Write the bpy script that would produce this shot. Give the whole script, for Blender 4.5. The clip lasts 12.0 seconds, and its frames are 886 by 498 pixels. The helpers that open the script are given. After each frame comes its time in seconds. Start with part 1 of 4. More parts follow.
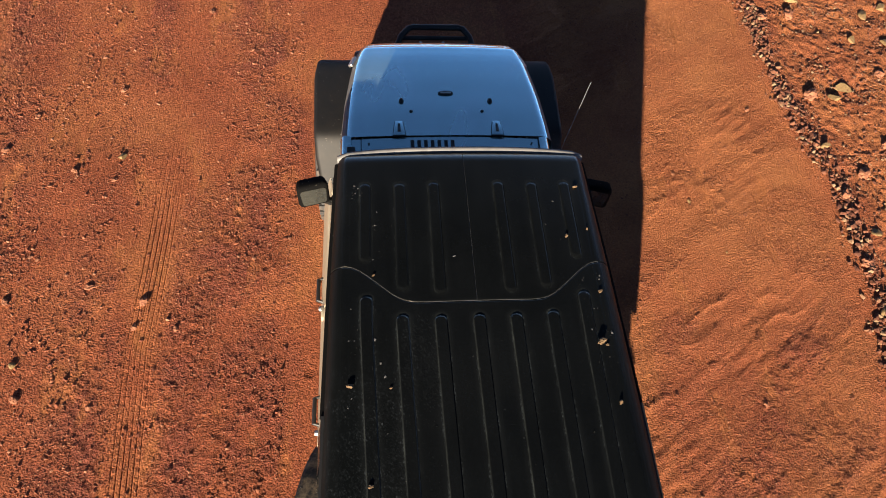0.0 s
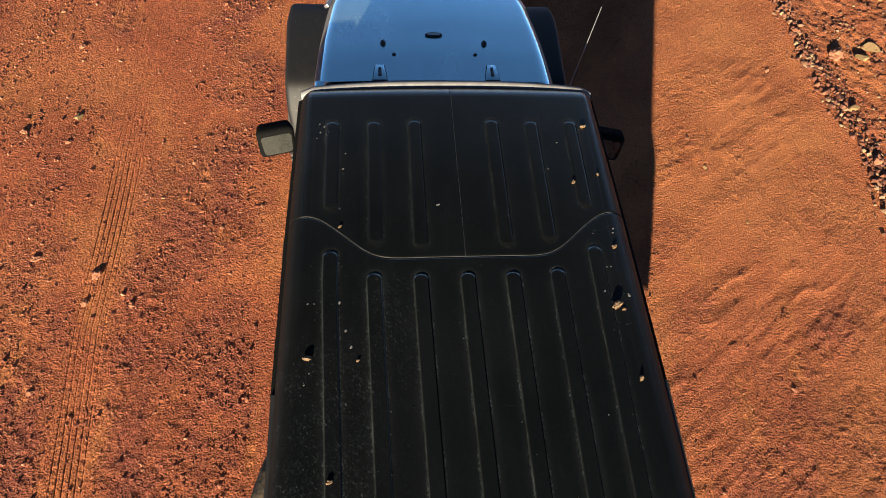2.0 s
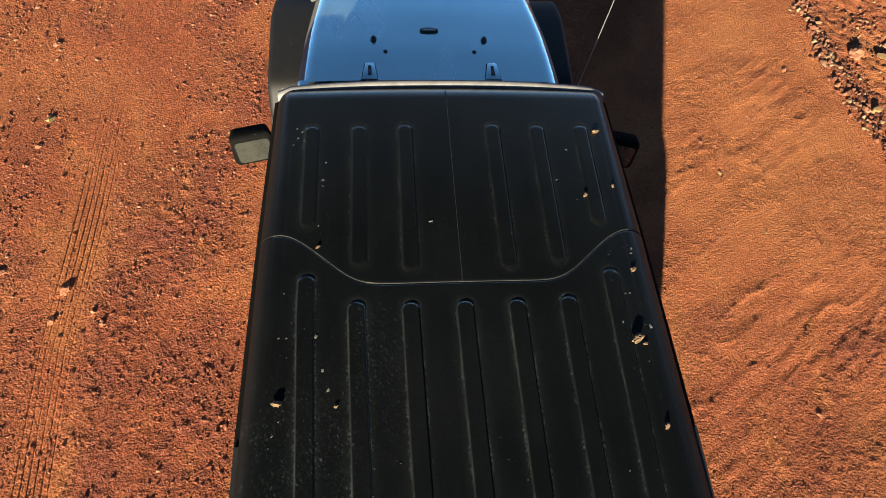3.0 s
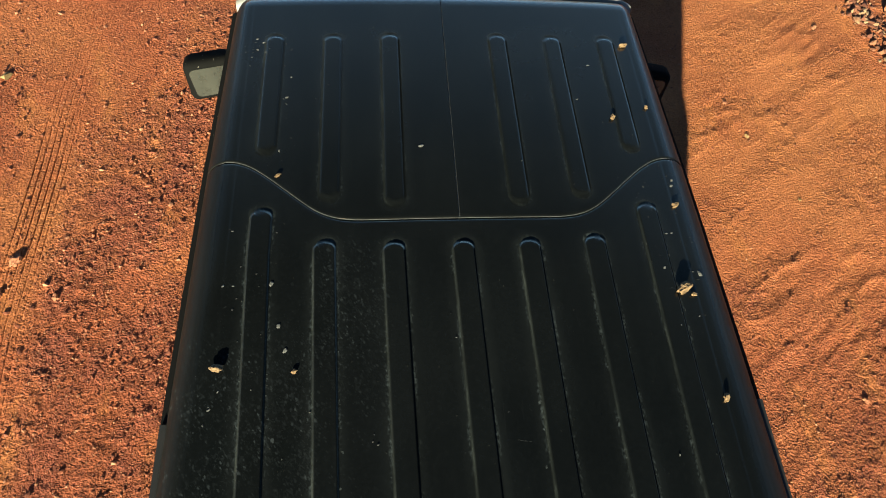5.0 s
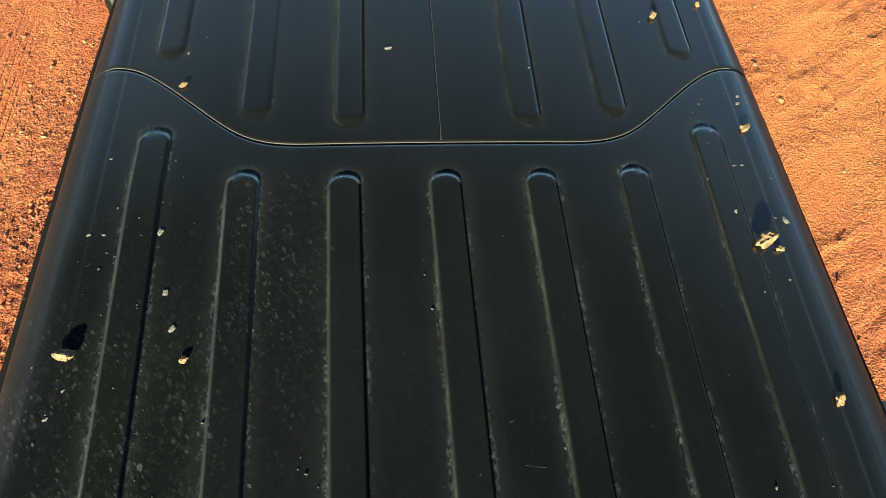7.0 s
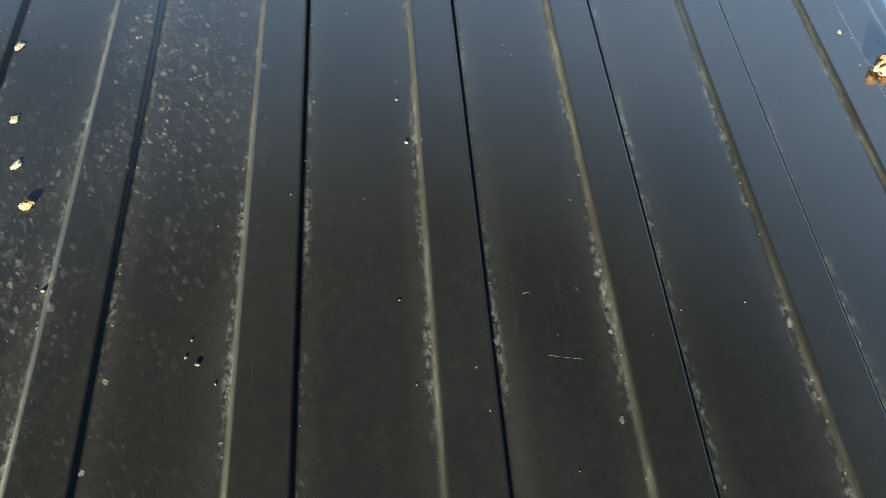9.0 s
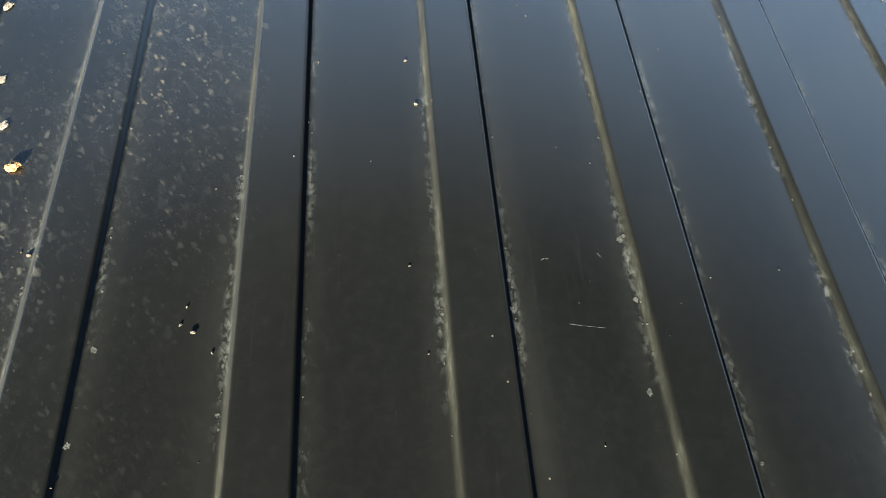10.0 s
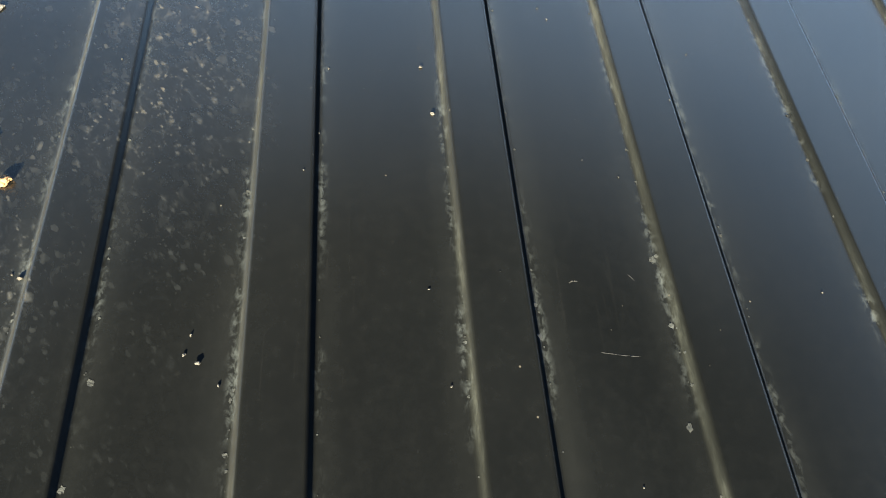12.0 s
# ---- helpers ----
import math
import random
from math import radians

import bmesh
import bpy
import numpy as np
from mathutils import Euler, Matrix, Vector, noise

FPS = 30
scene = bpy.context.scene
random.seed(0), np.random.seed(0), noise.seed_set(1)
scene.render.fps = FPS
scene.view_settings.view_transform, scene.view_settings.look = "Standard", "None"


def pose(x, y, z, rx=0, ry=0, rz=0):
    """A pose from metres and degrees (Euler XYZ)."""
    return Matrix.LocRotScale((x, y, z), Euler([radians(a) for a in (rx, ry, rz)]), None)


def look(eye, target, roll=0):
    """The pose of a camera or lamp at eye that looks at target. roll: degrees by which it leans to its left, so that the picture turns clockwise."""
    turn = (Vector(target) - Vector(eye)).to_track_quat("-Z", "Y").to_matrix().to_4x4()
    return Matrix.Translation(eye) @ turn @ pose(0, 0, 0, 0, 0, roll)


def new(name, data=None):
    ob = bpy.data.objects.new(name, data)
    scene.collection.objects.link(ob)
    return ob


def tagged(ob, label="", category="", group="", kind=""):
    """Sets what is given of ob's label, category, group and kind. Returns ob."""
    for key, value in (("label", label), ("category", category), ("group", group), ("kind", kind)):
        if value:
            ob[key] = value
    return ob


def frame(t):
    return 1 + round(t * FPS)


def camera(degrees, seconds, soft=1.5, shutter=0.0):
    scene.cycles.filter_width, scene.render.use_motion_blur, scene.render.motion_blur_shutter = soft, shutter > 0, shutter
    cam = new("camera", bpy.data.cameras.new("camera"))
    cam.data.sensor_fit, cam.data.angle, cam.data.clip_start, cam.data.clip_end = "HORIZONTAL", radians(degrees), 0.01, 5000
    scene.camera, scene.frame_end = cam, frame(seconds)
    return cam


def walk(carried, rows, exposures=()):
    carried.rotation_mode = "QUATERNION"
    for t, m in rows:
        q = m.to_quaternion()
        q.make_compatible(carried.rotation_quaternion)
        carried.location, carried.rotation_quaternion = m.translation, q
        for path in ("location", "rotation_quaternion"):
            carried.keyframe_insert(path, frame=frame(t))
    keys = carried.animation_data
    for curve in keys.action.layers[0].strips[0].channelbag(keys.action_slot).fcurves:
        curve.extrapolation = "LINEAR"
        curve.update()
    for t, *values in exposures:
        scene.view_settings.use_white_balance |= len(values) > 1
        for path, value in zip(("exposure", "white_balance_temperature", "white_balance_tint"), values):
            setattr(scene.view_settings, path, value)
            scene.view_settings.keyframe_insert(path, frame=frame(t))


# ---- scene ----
cam = camera(67.2, 12.0, soft=1.0)
PATH = [
    (0, (-0.436, -2.126, 4.656), (-0.251, -1.123, 2.936), 7.9),
    (0.5, (-0.412, -2.104, 4.512), (-0.226, -1.105, 2.789), 8.0),
    (1, (-0.379, -2.082, 4.363), (-0.193, -1.086, 2.638), 8.0),
    (1.5, (-0.344, -2.064, 4.23), (-0.158, -1.071, 2.504), 8.1),
    (2, (-0.318, -2.023, 4.1), (-0.133, -1.033, 2.373), 8.0),
    (2.5, (-0.289, -1.915, 3.979), (-0.104, -0.924, 2.251), 8.0),
    (2.7, (-0.277, -1.86, 3.927), (-0.092, -0.868, 2.2), 8.0),
    (4.3, (-0.239, -1.704, 3.542), (-0.062, -0.709, 1.816), 7.5),
    (4.5, (-0.235, -1.707, 3.49), (-0.055, -0.715, 1.762), 7.7),
    (5, (-0.201, -1.725, 3.361), (-0.021, -0.735, 1.632), 7.7),
    (5.5, (-0.166, -1.714, 3.234), (0.012, -0.727, 1.504), 7.6),
    (6, (-0.131, -1.625, 3.116), (0.046, -0.638, 1.385), 7.6),
    (6.5, (-0.114, -1.569, 2.992), (0.06, -0.583, 1.261), 7.4),
    (6.7, (-0.11, -1.568, 2.938), (0.063, -0.581, 1.207), 7.3),
    (8.3, (-0.046, -1.582, 2.566), (0.112, -0.577, 0.844), 6.5),
    (8.5, (-0.033, -1.587, 2.525), (0.104, -0.569, 0.809), 5.3),
    (9, (-0.049, -1.593, 2.457), (0.095, -0.568, 0.745), 5.4),
    (9.5, (-0.058, -1.596, 2.428), (0.08, -0.57, 0.717), 5.2),
    (10, (-0.056, -1.601, 2.405), (0.081, -0.571, 0.695), 5.1),
    (10.5, (-0.066, -1.588, 2.386), (0.077, -0.566, 0.673), 5.5),
    (11, (-0.066, -1.563, 2.378), (0.077, -0.548, 0.661), 5.6),
    (11.5, (-0.052, -1.566, 2.39), (0.085, -0.55, 0.673), 5.3),
    (12, (-0.073, -1.563, 2.382), (0.073, -0.542, 0.669), 5.6),
]
EXPOSURE = [(0.0, 2.25, 6500, 10), (2.5, 2.42, 6500, 4), (4.5, 2.60, 6450, -8), (6.5, 3.05, 6600, -15), (8.5, 4.22, 7200, 0), (10.0, 4.38, 7250, 1), (12.0, 4.38, 7250, 1)]
walk(cam, [(t, look(eye, target, roll)) for t, eye, target, roll in PATH], EXPOSURE)

# ---------------------------------------------------------------- light
SUN_AZ, SUN_EL = radians(195.8), radians(15.3)      # clockwise from +y; low evening sun behind the car
world = bpy.data.worlds.new("sky")
scene.world = world
world.use_nodes = True
wn = world.node_tree.nodes
sky = wn.new("ShaderNodeTexSky")
sky.sky_type, sky.sun_disc = "NISHITA", False
sky.sun_elevation, sky.sun_rotation = SUN_EL, SUN_AZ
sky.air_density, sky.dust_density, sky.ozone_density = 0.27, 0.0, 1.2
world.node_tree.links.new(sky.outputs[0], wn["Background"].inputs[0])
wn["Background"].inputs[1].default_value = 0.05
sun = new("sun", bpy.data.lights.new("sun", "SUN"))
sun.data.energy, sun.data.angle, sun.data.color = 5.0, radians(0.55), (1.0, 0.84, 0.64)
to_sun = Vector((math.sin(SUN_AZ) * math.cos(SUN_EL), math.cos(SUN_AZ) * math.cos(SUN_EL), math.sin(SUN_EL)))
sun.matrix_world = look(to_sun * 50, (0, 0, 0))

# ---------------------------------------------------------------- materials
class Mat:
    """A small builder for node materials."""

    def __init__(self, name, color=(0.5, 0.5, 0.5), rough=0.5, metal=0.0, coat=0.0, spec=0.5):
        self.m = bpy.data.materials.new(name)
        self.m.use_nodes = True
        self.t = self.m.node_tree
        self.b = self.t.nodes["Principled BSDF"]
        self.set("Base Color", (*color, 1))
        self.set("Roughness", rough)
        self.set("Metallic", metal)
        self.set("Coat Weight", coat)
        self.set("Coat Roughness", 0.04)
        self.set("Specular IOR Level", spec)
        self.pos = None

    def set(self, socket, value):
        self.b.inputs[socket].default_value = value

    def link(self, out, socket):
        self.t.links.new(out, self.b.inputs[socket] if isinstance(socket, str) else socket)

    def coords(self, scale=(1, 1, 1), turn=(0, 0, 0)):
        if self.pos is None:
            self.pos = self.t.nodes.new("ShaderNodeNewGeometry").outputs["Position"]
        turned = self.t.nodes.new("ShaderNodeMapping")
        turned.inputs["Rotation"].default_value = turn
        self.t.links.new(self.pos, turned.inputs[0])
        n = self.t.nodes.new("ShaderNodeMapping")
        n.inputs["Scale"].default_value = scale
        self.t.links.new(turned.outputs[0] if any(turn) else self.pos, n.inputs[0])
        return n.outputs[0]

    def noise(self, scale, detail=4, rough=0.55, stretch=(1, 1, 1), turn=(0, 0, 0), distort=0.0):
        n = self.t.nodes.new("ShaderNodeTexNoise")
        self.t.links.new(self.coords(stretch, turn), n.inputs["Vector"])
        n.inputs["Scale"].default_value, n.inputs["Detail"].default_value = scale, detail
        n.inputs["Roughness"].default_value, n.inputs["Distortion"].default_value = rough, distort
        return n.outputs[0]

    def cells(self, scale, stretch=(1, 1, 1), out="Distance", turn=(0, 0, 0)):
        n = self.t.nodes.new("ShaderNodeTexVoronoi")
        self.t.links.new(self.coords(stretch, turn), n.inputs["Vector"])
        n.inputs["Scale"].default_value = scale
        return n.outputs[out]

    def blots(self, scale, radius, stretch=(1, 1, 1), turn=(0, 0, 0)):
        """Soft-rimmed roundish spots of uneven size and strength."""
        t = self.t
        warp = t.nodes.new("ShaderNodeTexNoise")
        place = self.coords(stretch, turn)
        t.links.new(place, warp.inputs["Vector"])
        warp.inputs["Scale"].default_value, warp.inputs["Detail"].default_value = scale * 1.7, 2
        off = t.nodes.new("ShaderNodeVectorMath")
        off.operation = "MULTIPLY_ADD"
        t.links.new(warp.outputs["Color"], off.inputs[0])
        off.inputs[1].default_value = (0.8 / scale,) * 3
        t.links.new(place, off.inputs[2])
        cell = t.nodes.new("ShaderNodeTexVoronoi")
        t.links.new(off.outputs[0], cell.inputs["Vector"])
        cell.inputs["Scale"].default_value = scale
        rnd = t.nodes.new("ShaderNodeSeparateColor")
        t.links.new(cell.outputs["Color"], rnd.inputs[0])
        reach = self.math("MULTIPLY", self.math("SUBTRACT", rnd.outputs[0], 0.25), radius / 0.75)
        body = self.math("MULTIPLY", self.math("SUBTRACT", reach, cell.outputs["Distance"]), 4.5, True)
        inner = self.math("ADD", 0.35, self.math("MULTIPLY", rnd.outputs[1], 0.65))
        return self.math("MULTIPLY", body, inner)

    def ramp(self, fac, *stops):
        n = self.t.nodes.new("ShaderNodeValToRGB")
        e = n.color_ramp.elements
        while len(e) < len(stops):
            e.new(0.5)
        for el, (p, c) in zip(e, stops):
            el.position = p
            el.color = (c, c, c, 1) if isinstance(c, (int, float)) else (*c, 1)
        self.t.links.new(fac, n.inputs[0])
        return n.outputs[0]

    def math(self, op, a, b=0.0, clamp=False):
        n = self.t.nodes.new("ShaderNodeMath")
        n.operation, n.use_clamp = op, clamp
        for i, v in enumerate((a, b)):
            if isinstance(v, (int, float)):
                n.inputs[i].default_value = v
            else:
                self.t.links.new(v, n.inputs[i])
        return n.outputs[0]

    def axis(self, name):
        n = self.t.nodes.new("ShaderNodeSeparateXYZ")
        self.t.links.new(self.coords(), n.inputs[0])
        return n.outputs[name]

    def attr(self, name):
        n = self.t.nodes.new("ShaderNodeAttribute")
        n.attribute_name = name
        return n.outputs["Fac"]

    def mix(self, fac, a, b, mode="MIX"):
        n = self.t.nodes.new("ShaderNodeMix")
        n.data_type, n.blend_type = "RGBA", mode
        for i, v in ((0, fac), (6, a), (7, b)):
            if isinstance(v, (int, float)):
                n.inputs[i].default_value = v
            elif isinstance(v, tuple):
                n.inputs[i].default_value = (*v, 1)
            else:
                self.t.links.new(v, n.inputs[i])
        return n.outputs[2]

    def bump(self, height, strength, distance, after=None):
        n = self.t.nodes.new("ShaderNodeBump")
        n.inputs["Strength"].default_value, n.inputs["Distance"].default_value = strength, distance
        self.t.links.new(height, n.inputs["Height"])
        if after is not None:
            self.t.links.new(after, n.inputs["Normal"])
        self.t.links.new(n.outputs[0], self.b.inputs["Normal"])
        return n.outputs[0]


def dirt_mat():
    """Red dirt: a crust of fine granules, coarser and more purple in the gravelly patches, paler where it is worn smooth."""
    k = Mat("red_dirt", rough=0.95, spec=0.12)
    big = k.ramp(k.noise(0.9, 5, 0.6), (0.33, (0.172, 0.0492, 0.0228)), (0.5, (0.207, 0.0622, 0.0275)), (0.66, (0.246, 0.0850, 0.0345)))
    gravel = k.math("MULTIPLY", k.attr("gravel"), k.ramp(k.noise(3.0, 5, 0.65), (0.40, 0.15), (0.56, 0.9)))
    c = k.mix(gravel, big, (0.158, 0.0465, 0.0292))
    c = k.mix(k.attr("sand"), c, k.ramp(k.noise(1.3, 5, 0.6), (0.35, (0.204, 0.0650, 0.0280)), (0.65, (0.276, 0.1045, 0.0410))))
    fine = k.ramp(k.noise(90, 5, 0.75), (0.30, 0.78), (0.5, 1.0), (0.72, 1.18))
    c = k.mix(1.0, c, fine, "MULTIPLY")
    pale = k.ramp(k.noise(0.7, 6, 0.65, (1.6, 0.5, 1)), (0.52, 0.0), (0.72, 0.5))
    c = k.mix(pale, c, (0.273, 0.112, 0.039))
    worn = k.ramp(k.noise(2.4, 5, 0.6, (1.8, 0.55, 1)), (0.57, 0.0), (0.66, 0.55))
    c = k.mix(worn, c, (0.26, 0.0975, 0.0345))
    for size, lo, hi in ((62, 0.74, 1.24), (140, 0.76, 1.22)):             # each grain has its own tone
        c = k.mix(k.math("SUBTRACT", 1.0, k.math("MULTIPLY", k.attr("sand"), 0.6)), c, k.mix(1.0, c, k.ramp(k.cells(size, out="Color"), (0.15, lo), (0.85, hi)), "MULTIPLY"))
    specks = k.ramp(k.cells(62), (0.10, 1.0), (0.17, 0.0))
    rare = k.ramp(k.noise(23, 2), (0.52, 0.0), (0.6, 0.8))
    c = k.mix(k.math("MULTIPLY", specks, rare), c, (0.286, 0.176, 0.117))
    k.link(c, "Base Color")
    # granules of two sizes, stronger in the gravelly patches and flat where the dirt is worn smooth
    rugged = k.math("MULTIPLY", k.math("ADD", 0.52, k.math("MULTIPLY", k.attr("gravel"), 0.65)), k.math("SUBTRACT", 1.0, k.math("MULTIPLY", worn, 0.8)))
    n1 = k.bump(k.math("MULTIPLY", k.noise(78, 1.5, 0.5), rugged), 1.0, 0.0165)
    grains = k.math("SUBTRACT", 1.0, k.math("MULTIPLY", k.cells(95), 1.2))
    n2 = k.bump(k.math("MULTIPLY", grains, rugged), 1.0, 0.0020, n1)
    n2 = k.bump(k.math("MULTIPLY", k.noise(190, 3, 0.6), rugged), 1.0, 0.0068, n2)
    # small pits where pebbles have been pressed out
    pits = k.ramp(k.cells(26), (0.09, 0.0), (0.20, 1.0))
    keep = k.ramp(k.noise(9, 3, 0.6), (0.46, 1.0), (0.62, 0.0))
    k.bump(k.math("MAXIMUM", pits, keep), 0.9, 0.012, n2)
    return k.m


def stone_mat(name, dark, mid, light):
    k = Mat(name, rough=0.9, spec=0.25)
    rnd = k.t.nodes.new("ShaderNodeNewGeometry").outputs["Random Per Island"]
    c = k.ramp(rnd, (0.0, dark), (0.7, mid), (1.0, light))
    c = k.mix(1.0, c, k.ramp(k.noise(60, 5, 0.7), (0.3, 0.65), (0.7, 1.25)), "MULTIPLY")
    k.link(c, "Base Color")
    k.bump(k.noise(140, 5, 0.7), 0.6, 0.003)
    return k.m


def roof_mat():
    """Weathered black moulded hardtop: dust along the foot of the ribs and dried splashes."""
    k = Mat("black_hardtop", rough=0.5, spec=0.45)
    grain = k.ramp(k.noise(9, 5, 0.6, (1, 0.35, 1)), (0.3, (0.00198, 0.00238, 0.00262)), (0.7, (0.00298, 0.00356, 0.00392)))
    film = k.ramp(k.noise(2.2, 5, 0.6), (0.4, 0.0), (0.75, 0.02))
    c = k.mix(film, grain, (0.0455, 0.0455, 0.0436))
    # a thin brown bloom beside the ribs
    bloom = k.math("MULTIPLY", k.attr("bloom"), k.ramp(k.noise(5, 4, 0.6, (1, 0.4, 1)), (0.35, 0.01), (0.68, 0.055)))
    c = k.mix(bloom, c, (0.040, 0.0455, 0.047))
    # dust gathered on the ribs' flanks, in broken streaks, and the tips' painted sky glow
    streak = k.ramp(k.noise(45, 6, 0.75, (1, 0.16, 1)), (0.38, 0.16), (0.52, 0.40), (0.66, 1.3))
    edge = k.math("MULTIPLY", k.attr("dust"), streak, True)
    c = k.mix(k.math("MULTIPLY", edge, 0.17), c, (0.091, 0.106, 0.100))
    # pale crumbs and scabs of dust along the feet
    crumbs = k.ramp(k.noise(190, 4, 0.6, (1, 0.6, 1), distort=0.4), (0.46, 0.0), (0.68, 1.0))
    strip = k.ramp(k.noise(11, 4, 0.65, (1, 0.7, 1)), (0.45, 0.0), (0.60, 1.0))
    near = k.math("MULTIPLY", k.attr("foot"), k.math("MULTIPLY", strip, crumbs))
    c = k.mix(k.math("MULTIPLY", near, 0.27), c, (0.128, 0.155, 0.168))
    # dried splashes on one flank
    x, y = k.axis("X"), k.axis("Y")
    outer = k.math("MULTIPLY", k.math("SUBTRACT", -0.335, x), 30.0, True)
    outer = k.math("MULTIPLY", outer, k.math("ADD", 0.18, k.math("MULTIPLY", k.math("SUBTRACT", -1.06, y), 6.0, True)))
    inner = k.math("MULTIPLY", k.math("SUBTRACT", -0.17, x), 11.0, True)
    inner = k.math("MULTIPLY", inner, k.math("MULTIPLY", k.math("ADD", 0.37, x), 30.0, True))
    inner = k.math("MULTIPLY", inner, k.math("ADD", 0.22, k.math("MULTIPLY", k.math("ADD", 1.36, y), 4.5, True)))
    where = k.math("MULTIPLY", k.math("MAXIMUM", outer, inner), k.math("MULTIPLY", k.math("SUBTRACT", -0.83, y), 7.0, True))
    where = k.math("MULTIPLY", where, k.ramp(k.noise(13, 4, 0.65), (0.36, 0.12), (0.58, 1.0)))
    big = k.blots(74, 0.42, (1.25, 0.8, 1), (0, 0, -0.55))
    mid = k.blots(120, 0.46, (1.5, 0.75, 1), (0, 0, -0.65))
    small = k.blots(230, 0.34, (1.1, 0.8, 1), (0, 0, -0.5))
    veil = k.ramp(k.noise(95, 4, 0.7, (1.3, 0.7, 1), (0, 0, -0.6), 0.6), (0.52, 0.0), (0.74, 0.38))
    spots = k.math("MAXIMUM", k.math("MAXIMUM", big, mid), k.math("MAXIMUM", k.math("MULTIPLY", small, 0.8), veil))
    wash = k.math("MULTIPLY", where, spots)
    c = k.mix(k.math("MULTIPLY", wash, 0.13), c, (0.108, 0.132, 0.150))
    # fine rubbed lines along the roof and a mottled film
    rubbed = k.ramp(k.noise(210, 3, 0.6, (1, 0.05, 1)), (0.60, 0.0), (0.74, 1.0))
    rubbed = k.math("MULTIPLY", rubbed, k.ramp(k.noise(8, 4, 0.65, (1, 0.5, 1)), (0.52, 0.0), (0.66, 1.0)))
    c = k.mix(k.math("MULTIPLY", rubbed, 0.011), c, (0.124, 0.13, 0.13))
    faint = k.math("MULTIPLY", k.blots(62, 0.20), k.ramp(k.noise(3.5, 3, 0.6), (0.46, 0.0), (0.60, 1.0)))
    c = k.mix(k.math("MULTIPLY", faint, 0.035), c, (0.111, 0.117, 0.12))
    mottle = k.ramp(k.noise(85, 6, 0.75), (0.45, 0.0), (0.75, 0.014))
    c = k.mix(mottle, c, (0.0715, 0.0761, 0.078))
    # tiny chips anywhere
    chips = k.ramp(k.cells(48), (0.03, 1.0), (0.05, 0.0))
    chips = k.math("MULTIPLY", chips, k.ramp(k.noise(6, 2), (0.54, 0.0), (0.58, 1.0)))
    c = k.mix(k.math("MULTIPLY", chips, 0.6), c, (0.078, 0.0748, 0.065))
    k.link(c, "Base Color")
    r = k.ramp(k.noise(3.0, 5, 0.6), (0.3, 0.20), (0.7, 0.28))
    r = k.mix(k.math("MAXIMUM", edge, wash), r, (0.75, 0.75, 0.75))
    r = k.mix(k.math("POWER", k.attr("crease"), 4.0), r, (0.65, 0.65, 0.65))
    r = k.mix(k.math("MULTIPLY", where, 0.12), r, (0.6, 0.6, 0.6))
    k.link(r, "Roughness")
    view = k.t.nodes.new("ShaderNodeLayerWeight")
    view.inputs["Blend"].default_value = 0.5
    gloss = k.t.nodes.new("ShaderNodeMapRange")
    gloss.inputs["From Min"].default_value, gloss.inputs["From Max"].default_value = 0.13, 0.47
    gloss.inputs["To Min"].default_value, gloss.inputs["To Max"].default_value = 0.16, 2.55
    gloss.interpolation_type = "SMOOTHSTEP"
    k.link(view.outputs["Facing"], gloss.inputs["Value"])
    dusty = k.math("MULTIPLY", k.math("MULTIPLY", k.math("SUBTRACT", -0.16, x), 3.2, True), k.math("MULTIPLY", k.math("SUBTRACT", -0.80, y), 5.0, True))
    dusty = k.math("MULTIPLY", dusty, 0.70)                  # gloss cut over the splashed flank, dimming the sky's reflection
    # crease and dust likewise take the sky's reflection off the rib flanks
    matt = k.math("MAXIMUM", k.math("MULTIPLY", k.attr("crease"), 1.03), k.math("MULTIPLY", k.attr("dust"), 0.85))
    matt = k.math("MAXIMUM", matt, k.math("MAXIMUM", k.math("MULTIPLY", where, 0.3), dusty))
    worn = k.math("SUBTRACT", 1.0, matt, True)
    k.link(k.math("MULTIPLY", gloss.outputs[0], worn), "Specular IOR Level")
    k.set("Specular Tint", (1.02, 0.90, 0.70, 1))
    k.bump(k.noise(900, 2, 0.5), 0.10, 0.0005)
    return k.m


def paint_mat():
    k = Mat("blue_grey_metallic_paint", (0.52, 0.84, 0.88), 0.20, 0.9, 1.0)
    dust = k.ramp(k.noise(4, 6, 0.65), (0.45, 0.0), (0.8, 0.20))
    # pale reflection of hazy sky, painted into the bonnet's colour
    sky_haze = k.ramp(k.noise(2.6, 2, 0.5, (1.6, 0.6, 1), (0, 0, 0.25)), (0.46, 0.0), (0.66, 0.16))
    c = k.mix(dust, (0.52, 0.84, 0.88), (0.46, 0.56, 0.62))
    k.link(k.mix(sky_haze, c, (0.60, 0.78, 0.92)), "Base Color")
    k.link(k.math("ADD", 0.18, k.math("MULTIPLY", sky_haze, 0.6)), "Roughness")
    return k.m


def dull_mat():
    """The same paint under a film of dust."""
    k = Mat("dusty_grey_paint", rough=0.6, spec=0.4)
    k.link(k.ramp(k.noise(18, 6, 0.7), (0.3, (0.070, 0.070, 0.073)), (0.7, (0.125, 0.122, 0.119))), "Base Color")
    return k.m


def door_mat():
    """Door paint under track dust, the sunlit ground's reflection put into its tan."""
    k = Mat("dusty_sunlit_paint", rough=0.5, metal=0.1, coat=0.3)
    k.link(k.ramp(k.noise(14, 6, 0.7), (0.3, (0.232, 0.199, 0.144)), (0.7, (0.321, 0.283, 0.211))), "Base Color")
    return k.m


